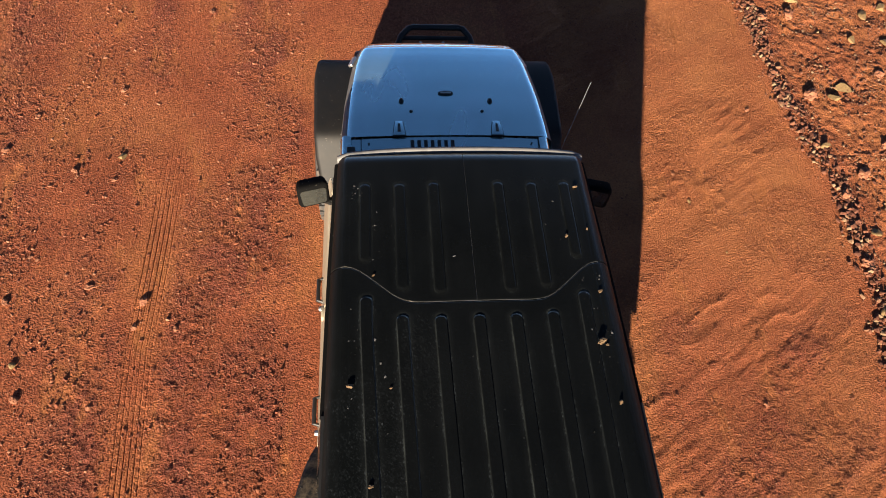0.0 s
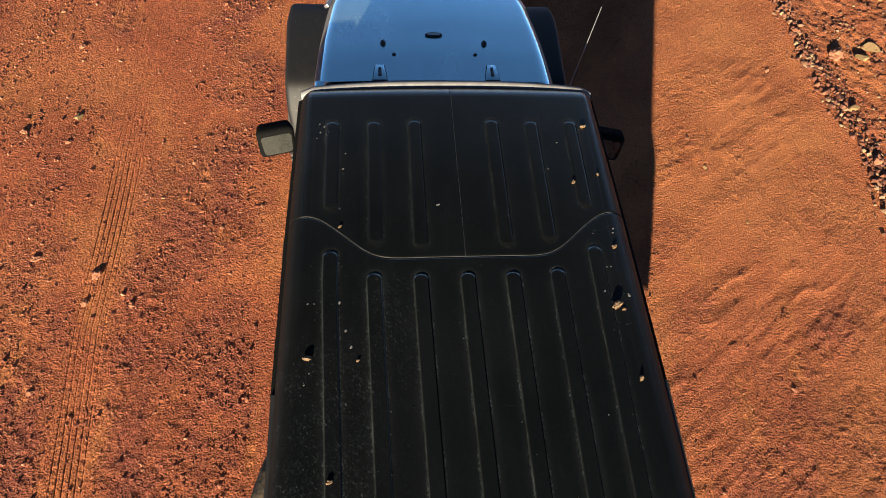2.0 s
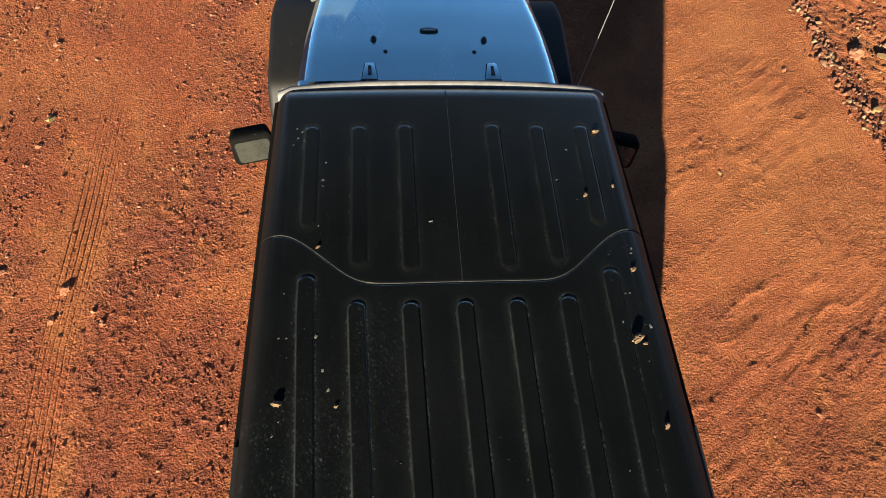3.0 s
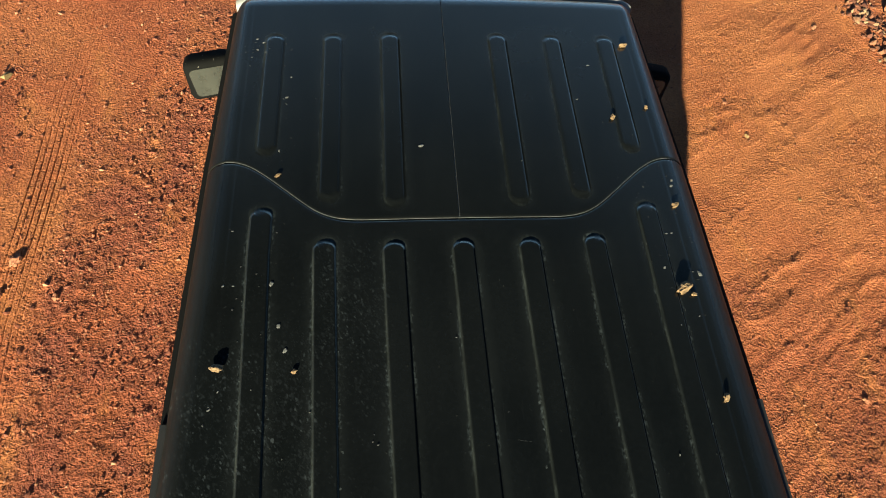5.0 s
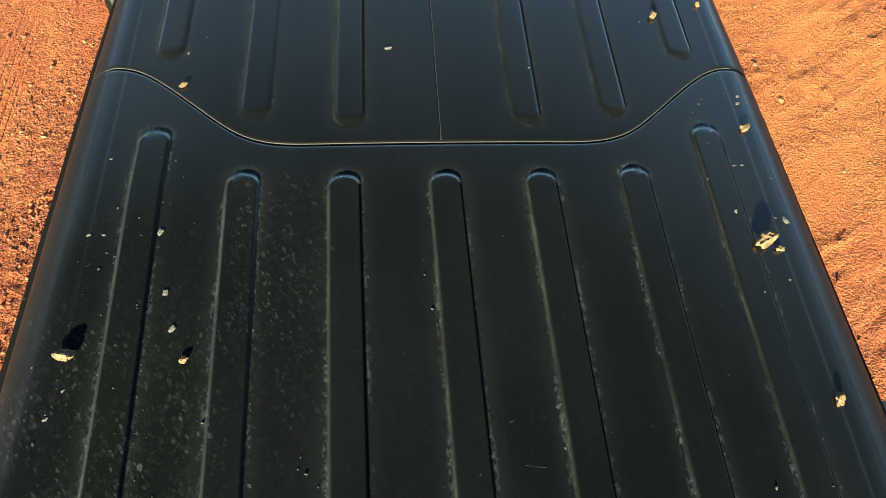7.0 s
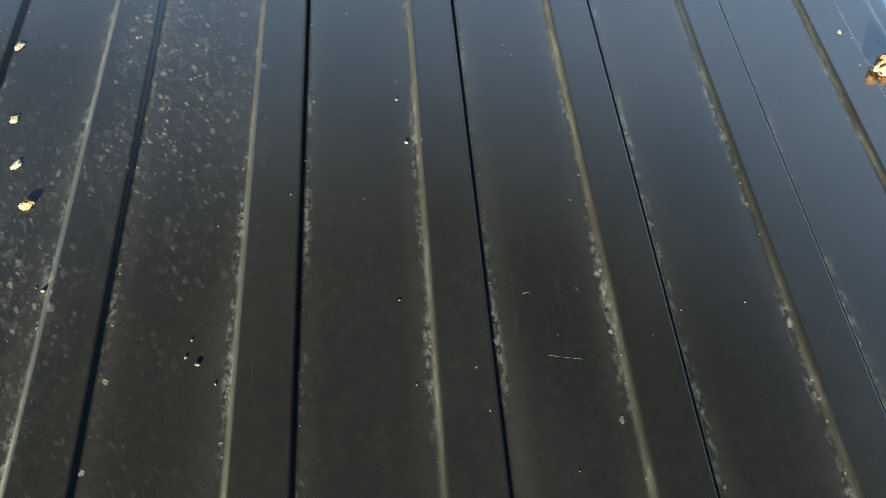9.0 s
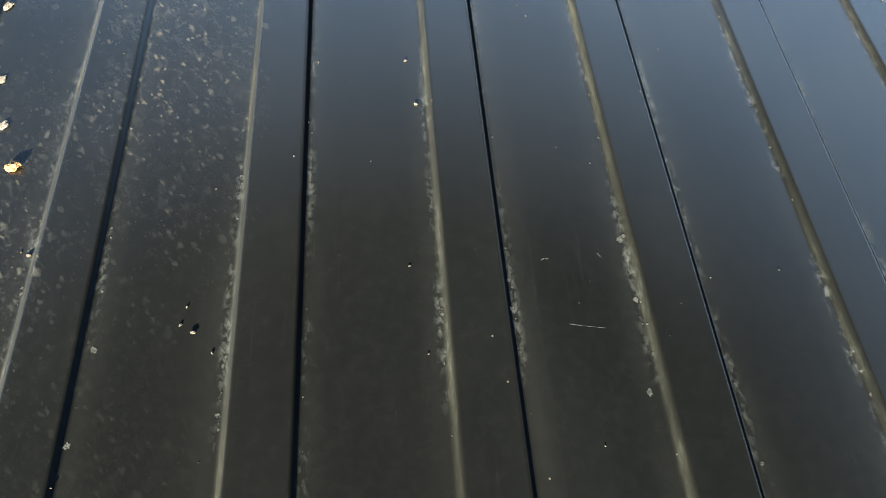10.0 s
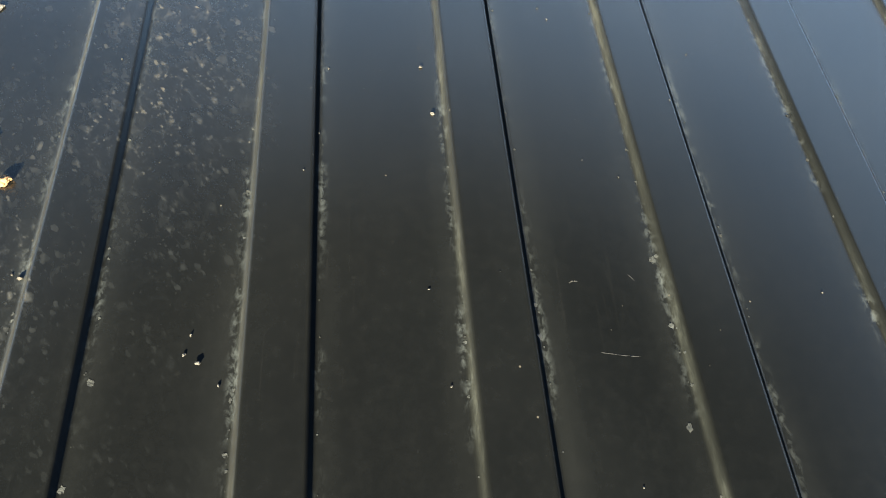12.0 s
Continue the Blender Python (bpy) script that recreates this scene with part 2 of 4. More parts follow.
def plastic_mat(name, value, rough, dusty=0.15, spec=0.35):
    k = Mat(name, rough=rough, spec=spec)
    c = k.mix(k.ramp(k.noise(12, 6, 0.7), (0.45, 0.0), (0.8, dusty)), (value, value, value), (0.36, 0.27, 0.17) if dusty > 0.5 else (0.22, 0.15, 0.10))
    sp = k.math("MULTIPLY", k.ramp(k.cells(60), (0.06, 1.0), (0.09, 0.0)), k.ramp(k.noise(9, 2), (0.5, 0.0), (0.56, 0.8)))
    k.link(k.mix(sp, c, (0.4, 0.36, 0.3)), "Base Color")
    k.bump(k.noise(500, 2), 0.2, 0.0006)
    return k.m


def mirror_mat():
    """A mirror under dried drops and dust."""
    k = Mat("dusty_mirror", rough=0.06, metal=1.0)
    film = k.math("MAXIMUM", k.ramp(k.noise(30, 5, 0.7), (0.40, 0.30), (0.68, 0.62)), k.math("MULTIPLY", k.blots(160, 0.4, (1, 1, 0.6)), 0.8))
    k.link(k.mix(film, (0.085, 0.088, 0.080), (0.0085, 0.0085, 0.0062)), "Base Color")
    k.link(k.math("SUBTRACT", 1.0, film), "Metallic")
    k.link(k.math("ADD", 0.05, k.math("MULTIPLY", film, 0.25)), "Roughness")
    return k.m


DIRT = dirt_mat()
STONE_RED = stone_mat("red_stone", (0.095, 0.0285, 0.0165), (0.175, 0.054, 0.026), (0.27, 0.122, 0.068))
SAND_GRIT = stone_mat("orange_grit", (0.177, 0.0592, 0.0232), (0.232, 0.0803, 0.0321), (0.254, 0.106, 0.0465))
STONE_PALE = stone_mat("pale_sandstone", (0.144, 0.0803, 0.0317), (0.182, 0.11, 0.0444), (0.203, 0.135, 0.0634))
ROOF = roof_mat()
PAINT = paint_mat()
FLARE = plastic_mat("black_flare_plastic", 0.009, 0.55, 0.03, 0.15)
MATTE = plastic_mat("matt_black_rail", 0.003, 0.85, 0.0, 0.04)
DOOR = door_mat()
BANK = stone_mat("bank_stone", (0.075, 0.026, 0.016), (0.135, 0.052, 0.028), (0.215, 0.140, 0.080))
BLACK = plastic_mat("black_plastic", 0.009, 0.5, 0.03)
STEEL = plastic_mat("black_powder_coat", 0.008, 0.4, 0.03)
RUBBER = plastic_mat("tyre_rubber", 0.025, 0.75, 0.5)
GLASS = Mat("tinted_glass", (0.012, 0.014, 0.014), 0.03, 0.0, 0.0).m
MIRROR = mirror_mat()
CHROME = Mat("brushed_metal", (0.42, 0.42, 0.40), 0.42, 1.0).m
LAMP = Mat("clear_lamp", (0.55, 0.56, 0.56), 0.08, 0.3, 1.0).m
CHIP = stone_mat("tan_chip", (0.0718, 0.0359, 0.0169), (0.101, 0.057, 0.0275), (0.127, 0.0866, 0.0486))
FLAKES = stone_mat("pale_flake", (0.0549, 0.0507, 0.0465), (0.0761, 0.0739, 0.0697), (0.101, 0.101, 0.0993))
FLECK = stone_mat("dust_fleck", (0.0105, 0.0132, 0.0146), (0.0165, 0.0205, 0.0225), (0.027, 0.033, 0.036))
SCRATCH = stone_mat("pale_scratch", (0.0169, 0.019, 0.0211), (0.0254, 0.0275, 0.0296), (0.0338, 0.0359, 0.038))
FLARE_DUSTY = plastic_mat("dust_caked_flare", 0.014, 0.6, 0.55, 0.2)
GRAIN = stone_mat("grey_grain", (0.0143, 0.0143, 0.014), (0.026, 0.026, 0.026), (0.0488, 0.0501, 0.0501))
# paler grey for strips that paint the lit edges of the roof seams
SEAM_GLINT = Mat("grey_seam_glint", (0.046, 0.048, 0.050), 0.6).m
AERIAL = Mat("pale_aerial", (0.177, 0.177, 0.173), 0.4, 0.2).m
DULL = dull_mat()

# ---------------------------------------------------------------- the ground
RNG = np.random.default_rng(7)


def lattice(x, y, size, seed):
    """Smooth noise from -1 to 1 with cells of the given size."""
    r = np.random.default_rng(seed).uniform(-1, 1, (257, 257))
    u, v = x / size + 31.7, y / size + 17.3
    i, j = np.floor(u).astype(int), np.floor(v).astype(int)
    fu, fv = u - i, v - j
    fu, fv = fu * fu * fu * (fu * (6 * fu - 15) + 10), fv * fv * fv * (fv * (6 * fv - 15) + 10)
    i, j = i % 256, j % 256
    return (r[i, j] * (1 - fu) + r[i + 1, j] * fu) * (1 - fv) + (r[i, j + 1] * (1 - fu) + r[i + 1, j + 1] * fu) * fv


def step(a, b, v):
    t = np.clip((v - a) / (b - a), 0, 1)
    return t * t * (3 - 2 * t)


def windrow(y):
    """Where the low bank of stones runs beside the track."""
    return 3.60 - 0.012 * (y - 1.0) ** 2 + 0.07 * np.sin(y * 1.9)


def tread_line(y):
    return -2.20 + 0.035 * np.sin((y + 0.6) * 0.95) + 0.10 * np.clip(-y - 0.2, 0, 2) * 0.9


def gravel_amount(x, y):
    left = step(-0.95, -1.15, x)
    patch = 0.12 + 0.88 * step(-0.35, 0.25, lattice(x, y * 0.4, 0.42, 11) + 0.4 * lattice(x, y, 0.2, 14) + 0.4 * step(0.8, -0.6, y) - 0.1)
    g = left * patch
    g = g * (1 - 0.95 * np.exp(-((x - tread_line(y)) / 0.17) ** 4))
    g = g * (1 - 0.75 * step(-2.5, -2.9, x) * step(-3.5, -3.1, x))
    right = step(0.5, 1.0, x) * (0.08 + 0.35 * step(0.2, -0.7, y) + 0.80 * step(0.05, 0.45, lattice((x * 0.8 + y * 0.6) * 0.35, y * 0.8 - x * 0.6, 0.24, 12) + 0.5 * lattice(x, y, 0.5, 13)))
    bank = step(-0.35, -0.05, x - windrow(y))
    return np.clip(g + right * (1 - bank) + 0.3 * bank, 0, 1)


def ground_height(x, y):
    near = step(5.4, 4.6, np.abs(x - 0.5)) * step(3.5, 2.75, np.abs(y - 1))
    g = gravel_amount(x, y)
    z = 0.012 * lattice(x, y, 1.4, 1) + 0.006 * lattice(x, y, 0.5, 2)
    z += near * (0.30 + 0.70 * g) * (0.0018 * lattice(x, y, 0.06, 3) + 0.0014 * lattice(x, y, 0.031, 4) + 0.0016 * lattice(x, y, 0.019, 5))
    z += near * g * 0.0035 * np.clip(lattice(x, y, 0.043, 6), 0, 1) ** 2 * 2
    # drag marks that run aslant over the smooth side
    right = near * step(0.6, 1.2, x) * step(3.4, 3.0, x)
    a, b = x * 0.80 + y * 0.60, y * 0.80 - x * 0.60
    soft = lattice(x, y, 0.7, 21)
    ridge = 1 - np.abs(lattice(a * 0.28, b, 0.13, 22))
    fine = 1 - np.abs(lattice(a * 0.13, b, 0.075, 24))
    z += right * 0.0034 * fine ** 7 * step(-0.3, 0.4, lattice(x, y, 0.9, 25))
    z += right * (0.008 * ridge ** 5 + 0.005 * lattice(a * 0.3, b, 0.05, 23)) * (0.3 + 0.7 * step(-0.5, 0.4, soft))
    # bank and rough verge
    d = x - windrow(y)
    z += near * (0.030 * np.exp(-(d / 0.16) ** 2) + step(-0.1, 0.3, d) * (0.010 * lattice(x, y, 0.22, 31) + 0.0060 * lattice(x, y, 0.09, 32) + 0.0060 * lattice(x, y, 0.045, 33) + 0.003 * lattice(x, y, 0.024, 34)))
    # tyre print
    s = x - tread_line(y)
    inside = near * step(0.100, 0.085, np.abs(s)) * step(3.6, 2.4, y)
    groove = 0.15 - 1.5 * np.exp(-(((s / 0.036) % 1 - 0.5) / 0.10) ** 2)
    lugs = np.sign(np.sin((y + np.abs(s) * 0.4) * 2 * np.pi / 0.055)) * step(0.05, 0.07, np.abs(s))
    fade = 0.45 + 0.55 * step(0.4, -0.6, lattice(x * 0.2, y, 0.9, 41))
    z += inside * fade * (-0.003 + 0.0052 * groove + 0.0020 * lugs * step(0.8, 0.0, y)) * (0.25 + 0.75 * step(1.9, 1.0, y))
    # the car's own smoothed wheel path
    w = near * np.exp(-((x + 0.98) / 0.10) ** 4) * step(3.0, 1.0, y)
    z = z * (1 - 0.75 * w) - 0.004 * w
    # one shoe print beside the sill
    u, v = x + 0.965, y + 0.42
    sole = near * step(0.045, 0.036, np.hypot(u, v * 1.08))
    z = z + sole * (0.0016 * np.sin(v * 2 * np.pi / 0.017 + 2.6 * np.sin(u * 95)) - 0.004)
    return z


def axis_lines(a, b, fine, far):
    inner = np.arange(a, b + fine, fine)
    out = fine * 1.24 ** np.arange(1, 90)
    reach = np.cumsum(out)
    reach = reach[reach < far]
    return np.concatenate([(a - reach)[::-1], inner, inner[-1] + reach])


def mesh_grid(name, X, Y, Z, smooth=True):
    """A sheet over two-dimensional arrays of places."""
    n, m = X.shape
    me = bpy.data.meshes.new(name)
    co = np.stack([X, Y, Z], -1).reshape(-1, 3).astype(np.float32)
    i = np.arange(n * m).reshape(n, m)
    quads = np.stack([i[:-1, :-1], i[1:, :-1], i[1:, 1:], i[:-1, 1:]], -1).reshape(-1, 4)
    me.vertices.add(len(co))
    me.vertices.foreach_set("co", co.ravel())
    me.loops.add(quads.size)
    me.loops.foreach_set("vertex_index", quads.ravel().astype(np.int32))
    me.polygons.add(len(quads))
    me.polygons.foreach_set("loop_start", np.arange(0, quads.size, 4, dtype=np.int32))
    me.polygons.foreach_set("use_smooth", np.full(len(quads), smooth))
    me.update(calc_edges=True)
    return me


def put_attribute(me, name, values):
    me.attributes.new(name, "FLOAT", "POINT").data.foreach_set("value", np.asarray(values, np.float32).ravel())


gx, gy = axis_lines(-4.1, 5.3, 0.0110, 3000), axis_lines(-1.55, 3.8, 0.0110, 3000)
gx = gx[(gx < -0.75) | (gx > 0.95) | (np.arange(len(gx)) % 3 == 0)]          # coarser beneath the car
gx = np.unique(np.round(np.concatenate([gx, np.arange(-2.36, -1.98, 0.0026), np.arange(-1.03, -0.90, 0.005)]), 4))
gy = np.unique(np.round(np.concatenate([gy, np.arange(-0.51, -0.29, 0.0045)]), 4))
GX, GY = np.meshgrid(gx, gy, indexing="ij")
me = mesh_grid("ground", GX, GY, ground_height(GX, GY))
put_attribute(me, "gravel", gravel_amount(GX, GY))
put_attribute(me, "sand", np.maximum(step(0.9, 1.5, GX) * step(0.1, -0.25, GX - windrow(GY)) * (0.15 + 0.85 * step(-0.5, 0.8, GY)), 0.75 * step(0.1, 0.4, GX - windrow(GY))))
me.materials.append(DIRT)
ground = tagged(new("ground", me), "red-orange dirt track with gravel, drag marks and tyre prints", "ground", kind="structure")
del GX, GY


def ground_z(x, y):
    return float(ground_height(np.array([x], float), np.array([y], float))[0])


def rough_shapes(count, seed):
    """Knobbly stone templates with broken surfaces."""
    out = []
    for k in range(count):
        bm = bmesh.new()
        bmesh.ops.create_icosphere(bm, subdivisions=3, radius=1)
        off = Vector((seed + k * 3.7, k * 1.9, k * 5.3))
        for v in bm.verts:
            d = 0.55 * noise.noise(v.co * 1.3 + off) + 0.30 * noise.noise(v.co * 3.1 + off) + 0.14 * noise.noise(v.co * 7.0 + off)
            v.co *= 1 + d
        out.append((np.array([v.co[:] for v in bm.verts]), np.array([[v.index for v in f.verts] for f in bm.faces])))
        bm.free()
    return out


def stone_shapes(levels, count, seed, chip=0.28):
    """Angular stone templates: the arrays of corners and triangles."""
    rng = np.random.default_rng(seed)
    out = []
    for _ in range(count):
        bm = bmesh.new()
        bmesh.ops.create_icosphere(bm, subdivisions=levels, radius=1)
        for v in bm.verts:
            v.co *= 1 + rng.uniform(-chip, chip)
        for _ in range(6):                                # flat fracture faces
            n = Vector(rng.normal(size=3)).normalized()
            h = rng.uniform(0.38, 0.72)
            for v in bm.verts:
                over = v.co.dot(n) - h
                if over > 0:
                    v.co -= n * over
        co = np.array([v.co[:] for v in bm.verts])
        tri = np.array([[v.index for v in f.verts] for f in bm.faces])
        bm.free()
        out.append((co, tri))
    return out


def scatter(name, places, sizes, shapes, seed, flat=0.6, sink=0.3):
    """Many stones joined in one mesh."""
    rng = np.random.default_rng(seed)
    cos, tris, base = [], [], 0
    kind = rng.integers(0, len(shapes), len(places))
    for k, (co, tri) in enumerate(shapes):
        pick = np.nonzero(kind == k)[0]
        n = len(pick)
        if not n:
            continue
        a = rng.uniform(0, 2 * np.pi, n)
        s = sizes[pick, None] * rng.uniform(0.7, 1.3, (n, 3)) * np.array([1, 1, flat])
        c, d = np.cos(a)[:, None], np.sin(a)[:, None]
        p = co[None] * s[:, None, :]
        x, y = p[..., 0] * c - p[..., 1] * d, p[..., 0] * d + p[..., 1] * c
        px, py = places[pick, 0], places[pick, 1]
        z = p[..., 2] + (ground_height(px, py) + s[:, 2] * (1 - 2 * sink) * 0.6)[:, None]
        cos.append(np.stack([x + px[:, None], y + py[:, None], z], -1).reshape(-1, 3))
        tris.append((tri[None] + (np.arange(n) * len(co))[:, None, None] + base).reshape(-1, 3))
        base += n * len(co)
    me = bpy.data.meshes.new(name)
    me.from_pydata(np.concatenate(cos), [], np.concatenate(tris).tolist())
    return me


def sow(count, x0, x1, y0, y1, density, seed):
    """Places sown by a density from 0 to 1, thinning out towards the margins."""
    rng = np.random.default_rng(seed)
    p = np.stack([rng.uniform(x0, x1, count * 9), rng.uniform(y0, y1, count * 9)], -1)
    keep = rng.uniform(0, 1, len(p)) < density(p[:, 0], p[:, 1]) * step(-0.6, 0.0, p[:, 0] + 3.25 + 0.26 * (p[:, 1] + 1.2)) * step(y0, y0 + 0.5, p[:, 1]) * step(y1, y1 - 0.3, p[:, 1])
    return p[keep][:count]


def sow_wide(count, density, seed):
    rng = np.random.default_rng(seed)
    p = rng.uniform(-9, 9, (count * 12, 2)) + (0.5, 1.0)
    return p[rng.uniform(0, 1, len(p)) < density(p[:, 0], p[:, 1])][:count]


PEBBLES = stone_shapes(1, 8, 3)
ROCKS = rough_shapes(8, 4)
SLABS = stone_shapes(3, 8, 15, 0.05)


def grain_shapes(count, seed):
    """The smallest grains: lopsided octahedra."""
    rng = np.random.default_rng(seed)
    base = np.array([(1, 0, 0), (-1, 0, 0), (0, 1, 0), (0, -1, 0), (0, 0, 1), (0, 0, -1)], float)
    tri = np.array([(0, 2, 4), (2, 1, 4), (1, 3, 4), (3, 0, 4), (2, 0, 5), (1, 2, 5), (3, 1, 5), (0, 3, 5)])
    return [(base * rng.uniform(0.6, 1.4, (6, 1)) + rng.uniform(-0.25, 0.25, (6, 3)), tri) for _ in range(count)]


GRAINS = grain_shapes(10, 5)


def left_density(x, y):
    d = np.clip(gravel_amount(x, y), 0.04, 1) * (0.35 + 0.65 * step(0.0, 0.5, lattice(x, y, 0.35, 51)))
    return d * step(-1.08, -1.18, x) + 0.5 * step(-2.9, -3.2, x) * step(-0.2, 0.4, lattice(x, y, 0.3, 52))


places = sow(17000, -4.3, -1.0, -1.7, 3.9, left_density, 61)
me = scatter("gravel", places, 0.0034 + 0.0088 * RNG.uniform(0, 1, len(places)) ** 3, PEBBLES, 71, 0.55, 0.36)
me.materials.append(STONE_RED)
tagged(new("gravel", me), "small red-brown pebbles scattered over the dirt track", "gravel", kind="stuff")
places = sow(6000, 0.9, 3.4, -1.7, 3.9, lambda x, y: 0.06 + 0.94 * gravel_amount(x, y), 62)
me = scatter("gravel", places, 0.0025 + 0.007 * RNG.uniform(0, 1, len(places)) ** 4, PEBBLES, 72, 0.6, 0.3)
me.materials.append(STONE_RED)
tagged(new("gravel", me), "sparse pale and red pebbles on smooth orange sand", "gravel", kind="stuff")
places = sow(6800, -4.3, -1.14, -1.7, 3.9, lambda x, y: 0.16 + 0.84 * np.maximum(step(-2.4, -2.9, x), 0.8 * step(-1.85, -1.5, x)) * step(-0.3, 0.4, lattice(x, y, 0.38, 57)), 67)
me = scatter("gravel", places, 0.0045 + 0.0145 * RNG.uniform(0, 1, len(places)) ** 3.5, PEBBLES, 77, 0.60, 0.26)
me.materials.append(STONE_RED)
tagged(new("gravel", me), "larger red-brown stones strewn over the dirt track", "gravel", kind="stuff")
places = sow(26000, -4.3, -1.12, -1.7, 3.9, lambda x, y: 0.45 + 0.55 * left_density(x, y), 65)
me = scatter("gravel", places, 0.0024 + 0.0036 * RNG.uniform(0, 1, len(places)) ** 2, GRAINS, 75, 0.6, 0.32)
me.materials.append(STONE_RED)
tagged(new("gravel", me), "fine red grit covering the dirt track", "gravel", kind="stuff")
places = sow(40000, 0.9, 3.6, -1.7, 3.9, lambda x, y: 0.25 + 0.75 * gravel_amount(x, y), 66)
me = scatter("gravel", places, 0.0020 + 0.0030 * RNG.uniform(0, 1, len(places)) ** 2, GRAINS, 76, 0.65, 0.22)
me.materials.append(SAND_GRIT)
tagged(new("gravel", me), "fine orange grit over the smooth sand", "gravel", kind="stuff")
places = sow(3800, 0.9, 3.5, -1.7, 3.9, lambda x, y: 0.45 + 0.55 * gravel_amount(x, y), 69)
me = scatter("gravel", places, 0.0035 + 0.0075 * RNG.uniform(0, 1, len(places)) ** 2.5, PEBBLES, 79, 0.65, 0.24)
me.materials.append(STONE_RED)
tagged(new("gravel", me), "scattered small red stones on the smooth sand", "gravel", kind="stuff")
bank = lambda x, y: np.exp(-((x - windrow(y)) / 0.085) ** 2) * (0.5 + 0.5 * step(-0.3, 0.3, lattice(x, y, 0.18, 53)))
places = sow(8500, 2.9, 4.1, -4.5, 6.5, bank, 63)
me = scatter("gravel", places, 0.004 + 0.032 * RNG.uniform(0, 1, len(places)) ** 4, PEBBLES, 73, 0.7, 0.2)
me.materials.append(BANK)
tagged(new("gravel", me), "low bank of broken reddish stones along the track's edge", "gravel", kind="stuff")
places = sow(23000, 3.5, 5.6, -4.5, 6.5, lambda x, y: step(0.0, 0.15, x - windrow(y)) * (0.22 + 0.78 * step(-0.1, 0.5, lattice(x, y, 0.3, 54))), 64)
me = scatter("gravel", places, 0.0035 + 0.018 * RNG.uniform(0, 1, len(places)) ** 4, PEBBLES, 74, 0.6)
me.materials.append(BANK)
tagged(new("gravel", me), "loose broken stones on the rough verge", "gravel", kind="stuff")


far = lambda x, y: 0.35 * (1 - step(-4.4, -3.9, x) * step(5.5, 5.0, x) * step(-1.9, -1.3, y) * step(4.1, 3.6, y)) * step(9, 4, np.hypot(x - 0.5, y - 1)) * step(0.95, 1.2, np.hypot(x / 1.0, (y + 0.4) / 2.6))
places = sow_wide(2200, far, 68)
me = scatter("gravel", places, 0.008 + 0.02 * RNG.uniform(0, 1, len(places)) ** 3, PEBBLES, 78)
me.materials.append(STONE_RED)
tagged(new("gravel", me), "stones strewn thinly over the open dirt", "gravel", kind="stuff")


def rock(x, y, size, turn, flat, mat, label, seed, name="rock"):
    """One angular stone lying on the ground."""
    co, tri = (SLABS if mat is STONE_PALE else ROCKS)[seed % 8]
    flat = flat * (0.62 if mat is STONE_PALE else 0.75)
    s = np.array([size, size * 0.72, size * flat])
    me = bpy.data.meshes.new(name)
    me.from_pydata((co * s).tolist(), [], tri.tolist())
    me.materials.append(mat)
    ob = new(name, me)
    ob.matrix_world = pose(x, y, ground_z(x, y) + size * flat * 0.45, 6 * math.sin(seed), 6 * math.cos(seed * 2), turn)
    return tagged(ob, label, "rock", "loose rocks on the ground")


PALE, RED = "pale tan sandstone rock lying on the rough verge", "dark red-brown rock half sunk in the track"
for x, y, size, turn, flat, pale in (
        (4.06, 2.22, 0.085, 10, 0.4, 1), (4.20, 2.36, 0.10, -20, 0.4, 1), (4.10, 3.66, 0.10, 5, 0.35, 1),
        (3.85, 0.66, 0.065, 40, 0.5, 1), (4.86, 3.45, 0.085, 60, 0.5, 1), (4.93, 3.00, 0.09, 15, 0.45, 1),
        (4.56, 3.05, 0.06, 70, 0.45, 1), (3.98, 3.42, 0.07, 80, 0.6, 0), (5.10, 3.55, 0.09, 20, 0.5, 1),
        (4.66, 2.55, 0.06, 35, 0.6, 0), (3.66, 3.38, 0.06, 0, 0.6, 0), (3.80, 2.25, 0.075, 50, 0.6, 0),
        (3.72, 1.60, 0.055, 20, 0.6, 1), (3.70, 1.05, 0.055, 65, 0.7, 0), (3.62, 0.35, 0.05, 10, 0.6, 0),
        (3.60, -0.10, 0.055, 30, 0.6, 1), (4.35, 1.62, 0.06, 12, 0.6, 0), (4.00, 1.30, 0.07, 44, 0.5, 0)):
    rock(x, y, size, turn, flat, STONE_PALE if pale else STONE_RED, PALE if pale else RED, int(x * 97 + y * 31))
SMALL = "small weathered rock lying on the gravelly track"
for x, y, size, pale in (
        (-2.60, 1.545, 0.050, 1), (-2.21, 0.18, 0.038, 0), (-2.63, 0.31, 0.028, 0), (-2.25, -0.03, 0.026, 0),
        (-2.72, 2.31, 0.028, 0), (2.25, 1.02, 0.022, 1), (3.10, 2.07, 0.026, 0), (2.18, 1.32, 0.018, 0),
        (-3.55, 1.63, 0.035, 0), (-3.20, 0.20, 0.03, 0), (-2.95, -0.55, 0.03, 0), (-3.02, -0.30, 0.035, 1),
        (-2.45, -0.62, 0.022, 0), (-1.95, -0.05, 0.022, 0), (-2.05, 3.35, 0.03, 0), (-2.95, 1.40, 0.028, 0),
        (-2.62, 1.30, 0.022, 0), (-3.38, 2.0, 0.03, 0), (2.45, 0.50, 0.015, 1), (2.38, -0.80, 0.018, 0)):
    rock(x, y, size, (x * 130) % 180, 0.6, STONE_PALE if pale else STONE_RED, SMALL, int(abs(x) * 91 + abs(y) * 57))

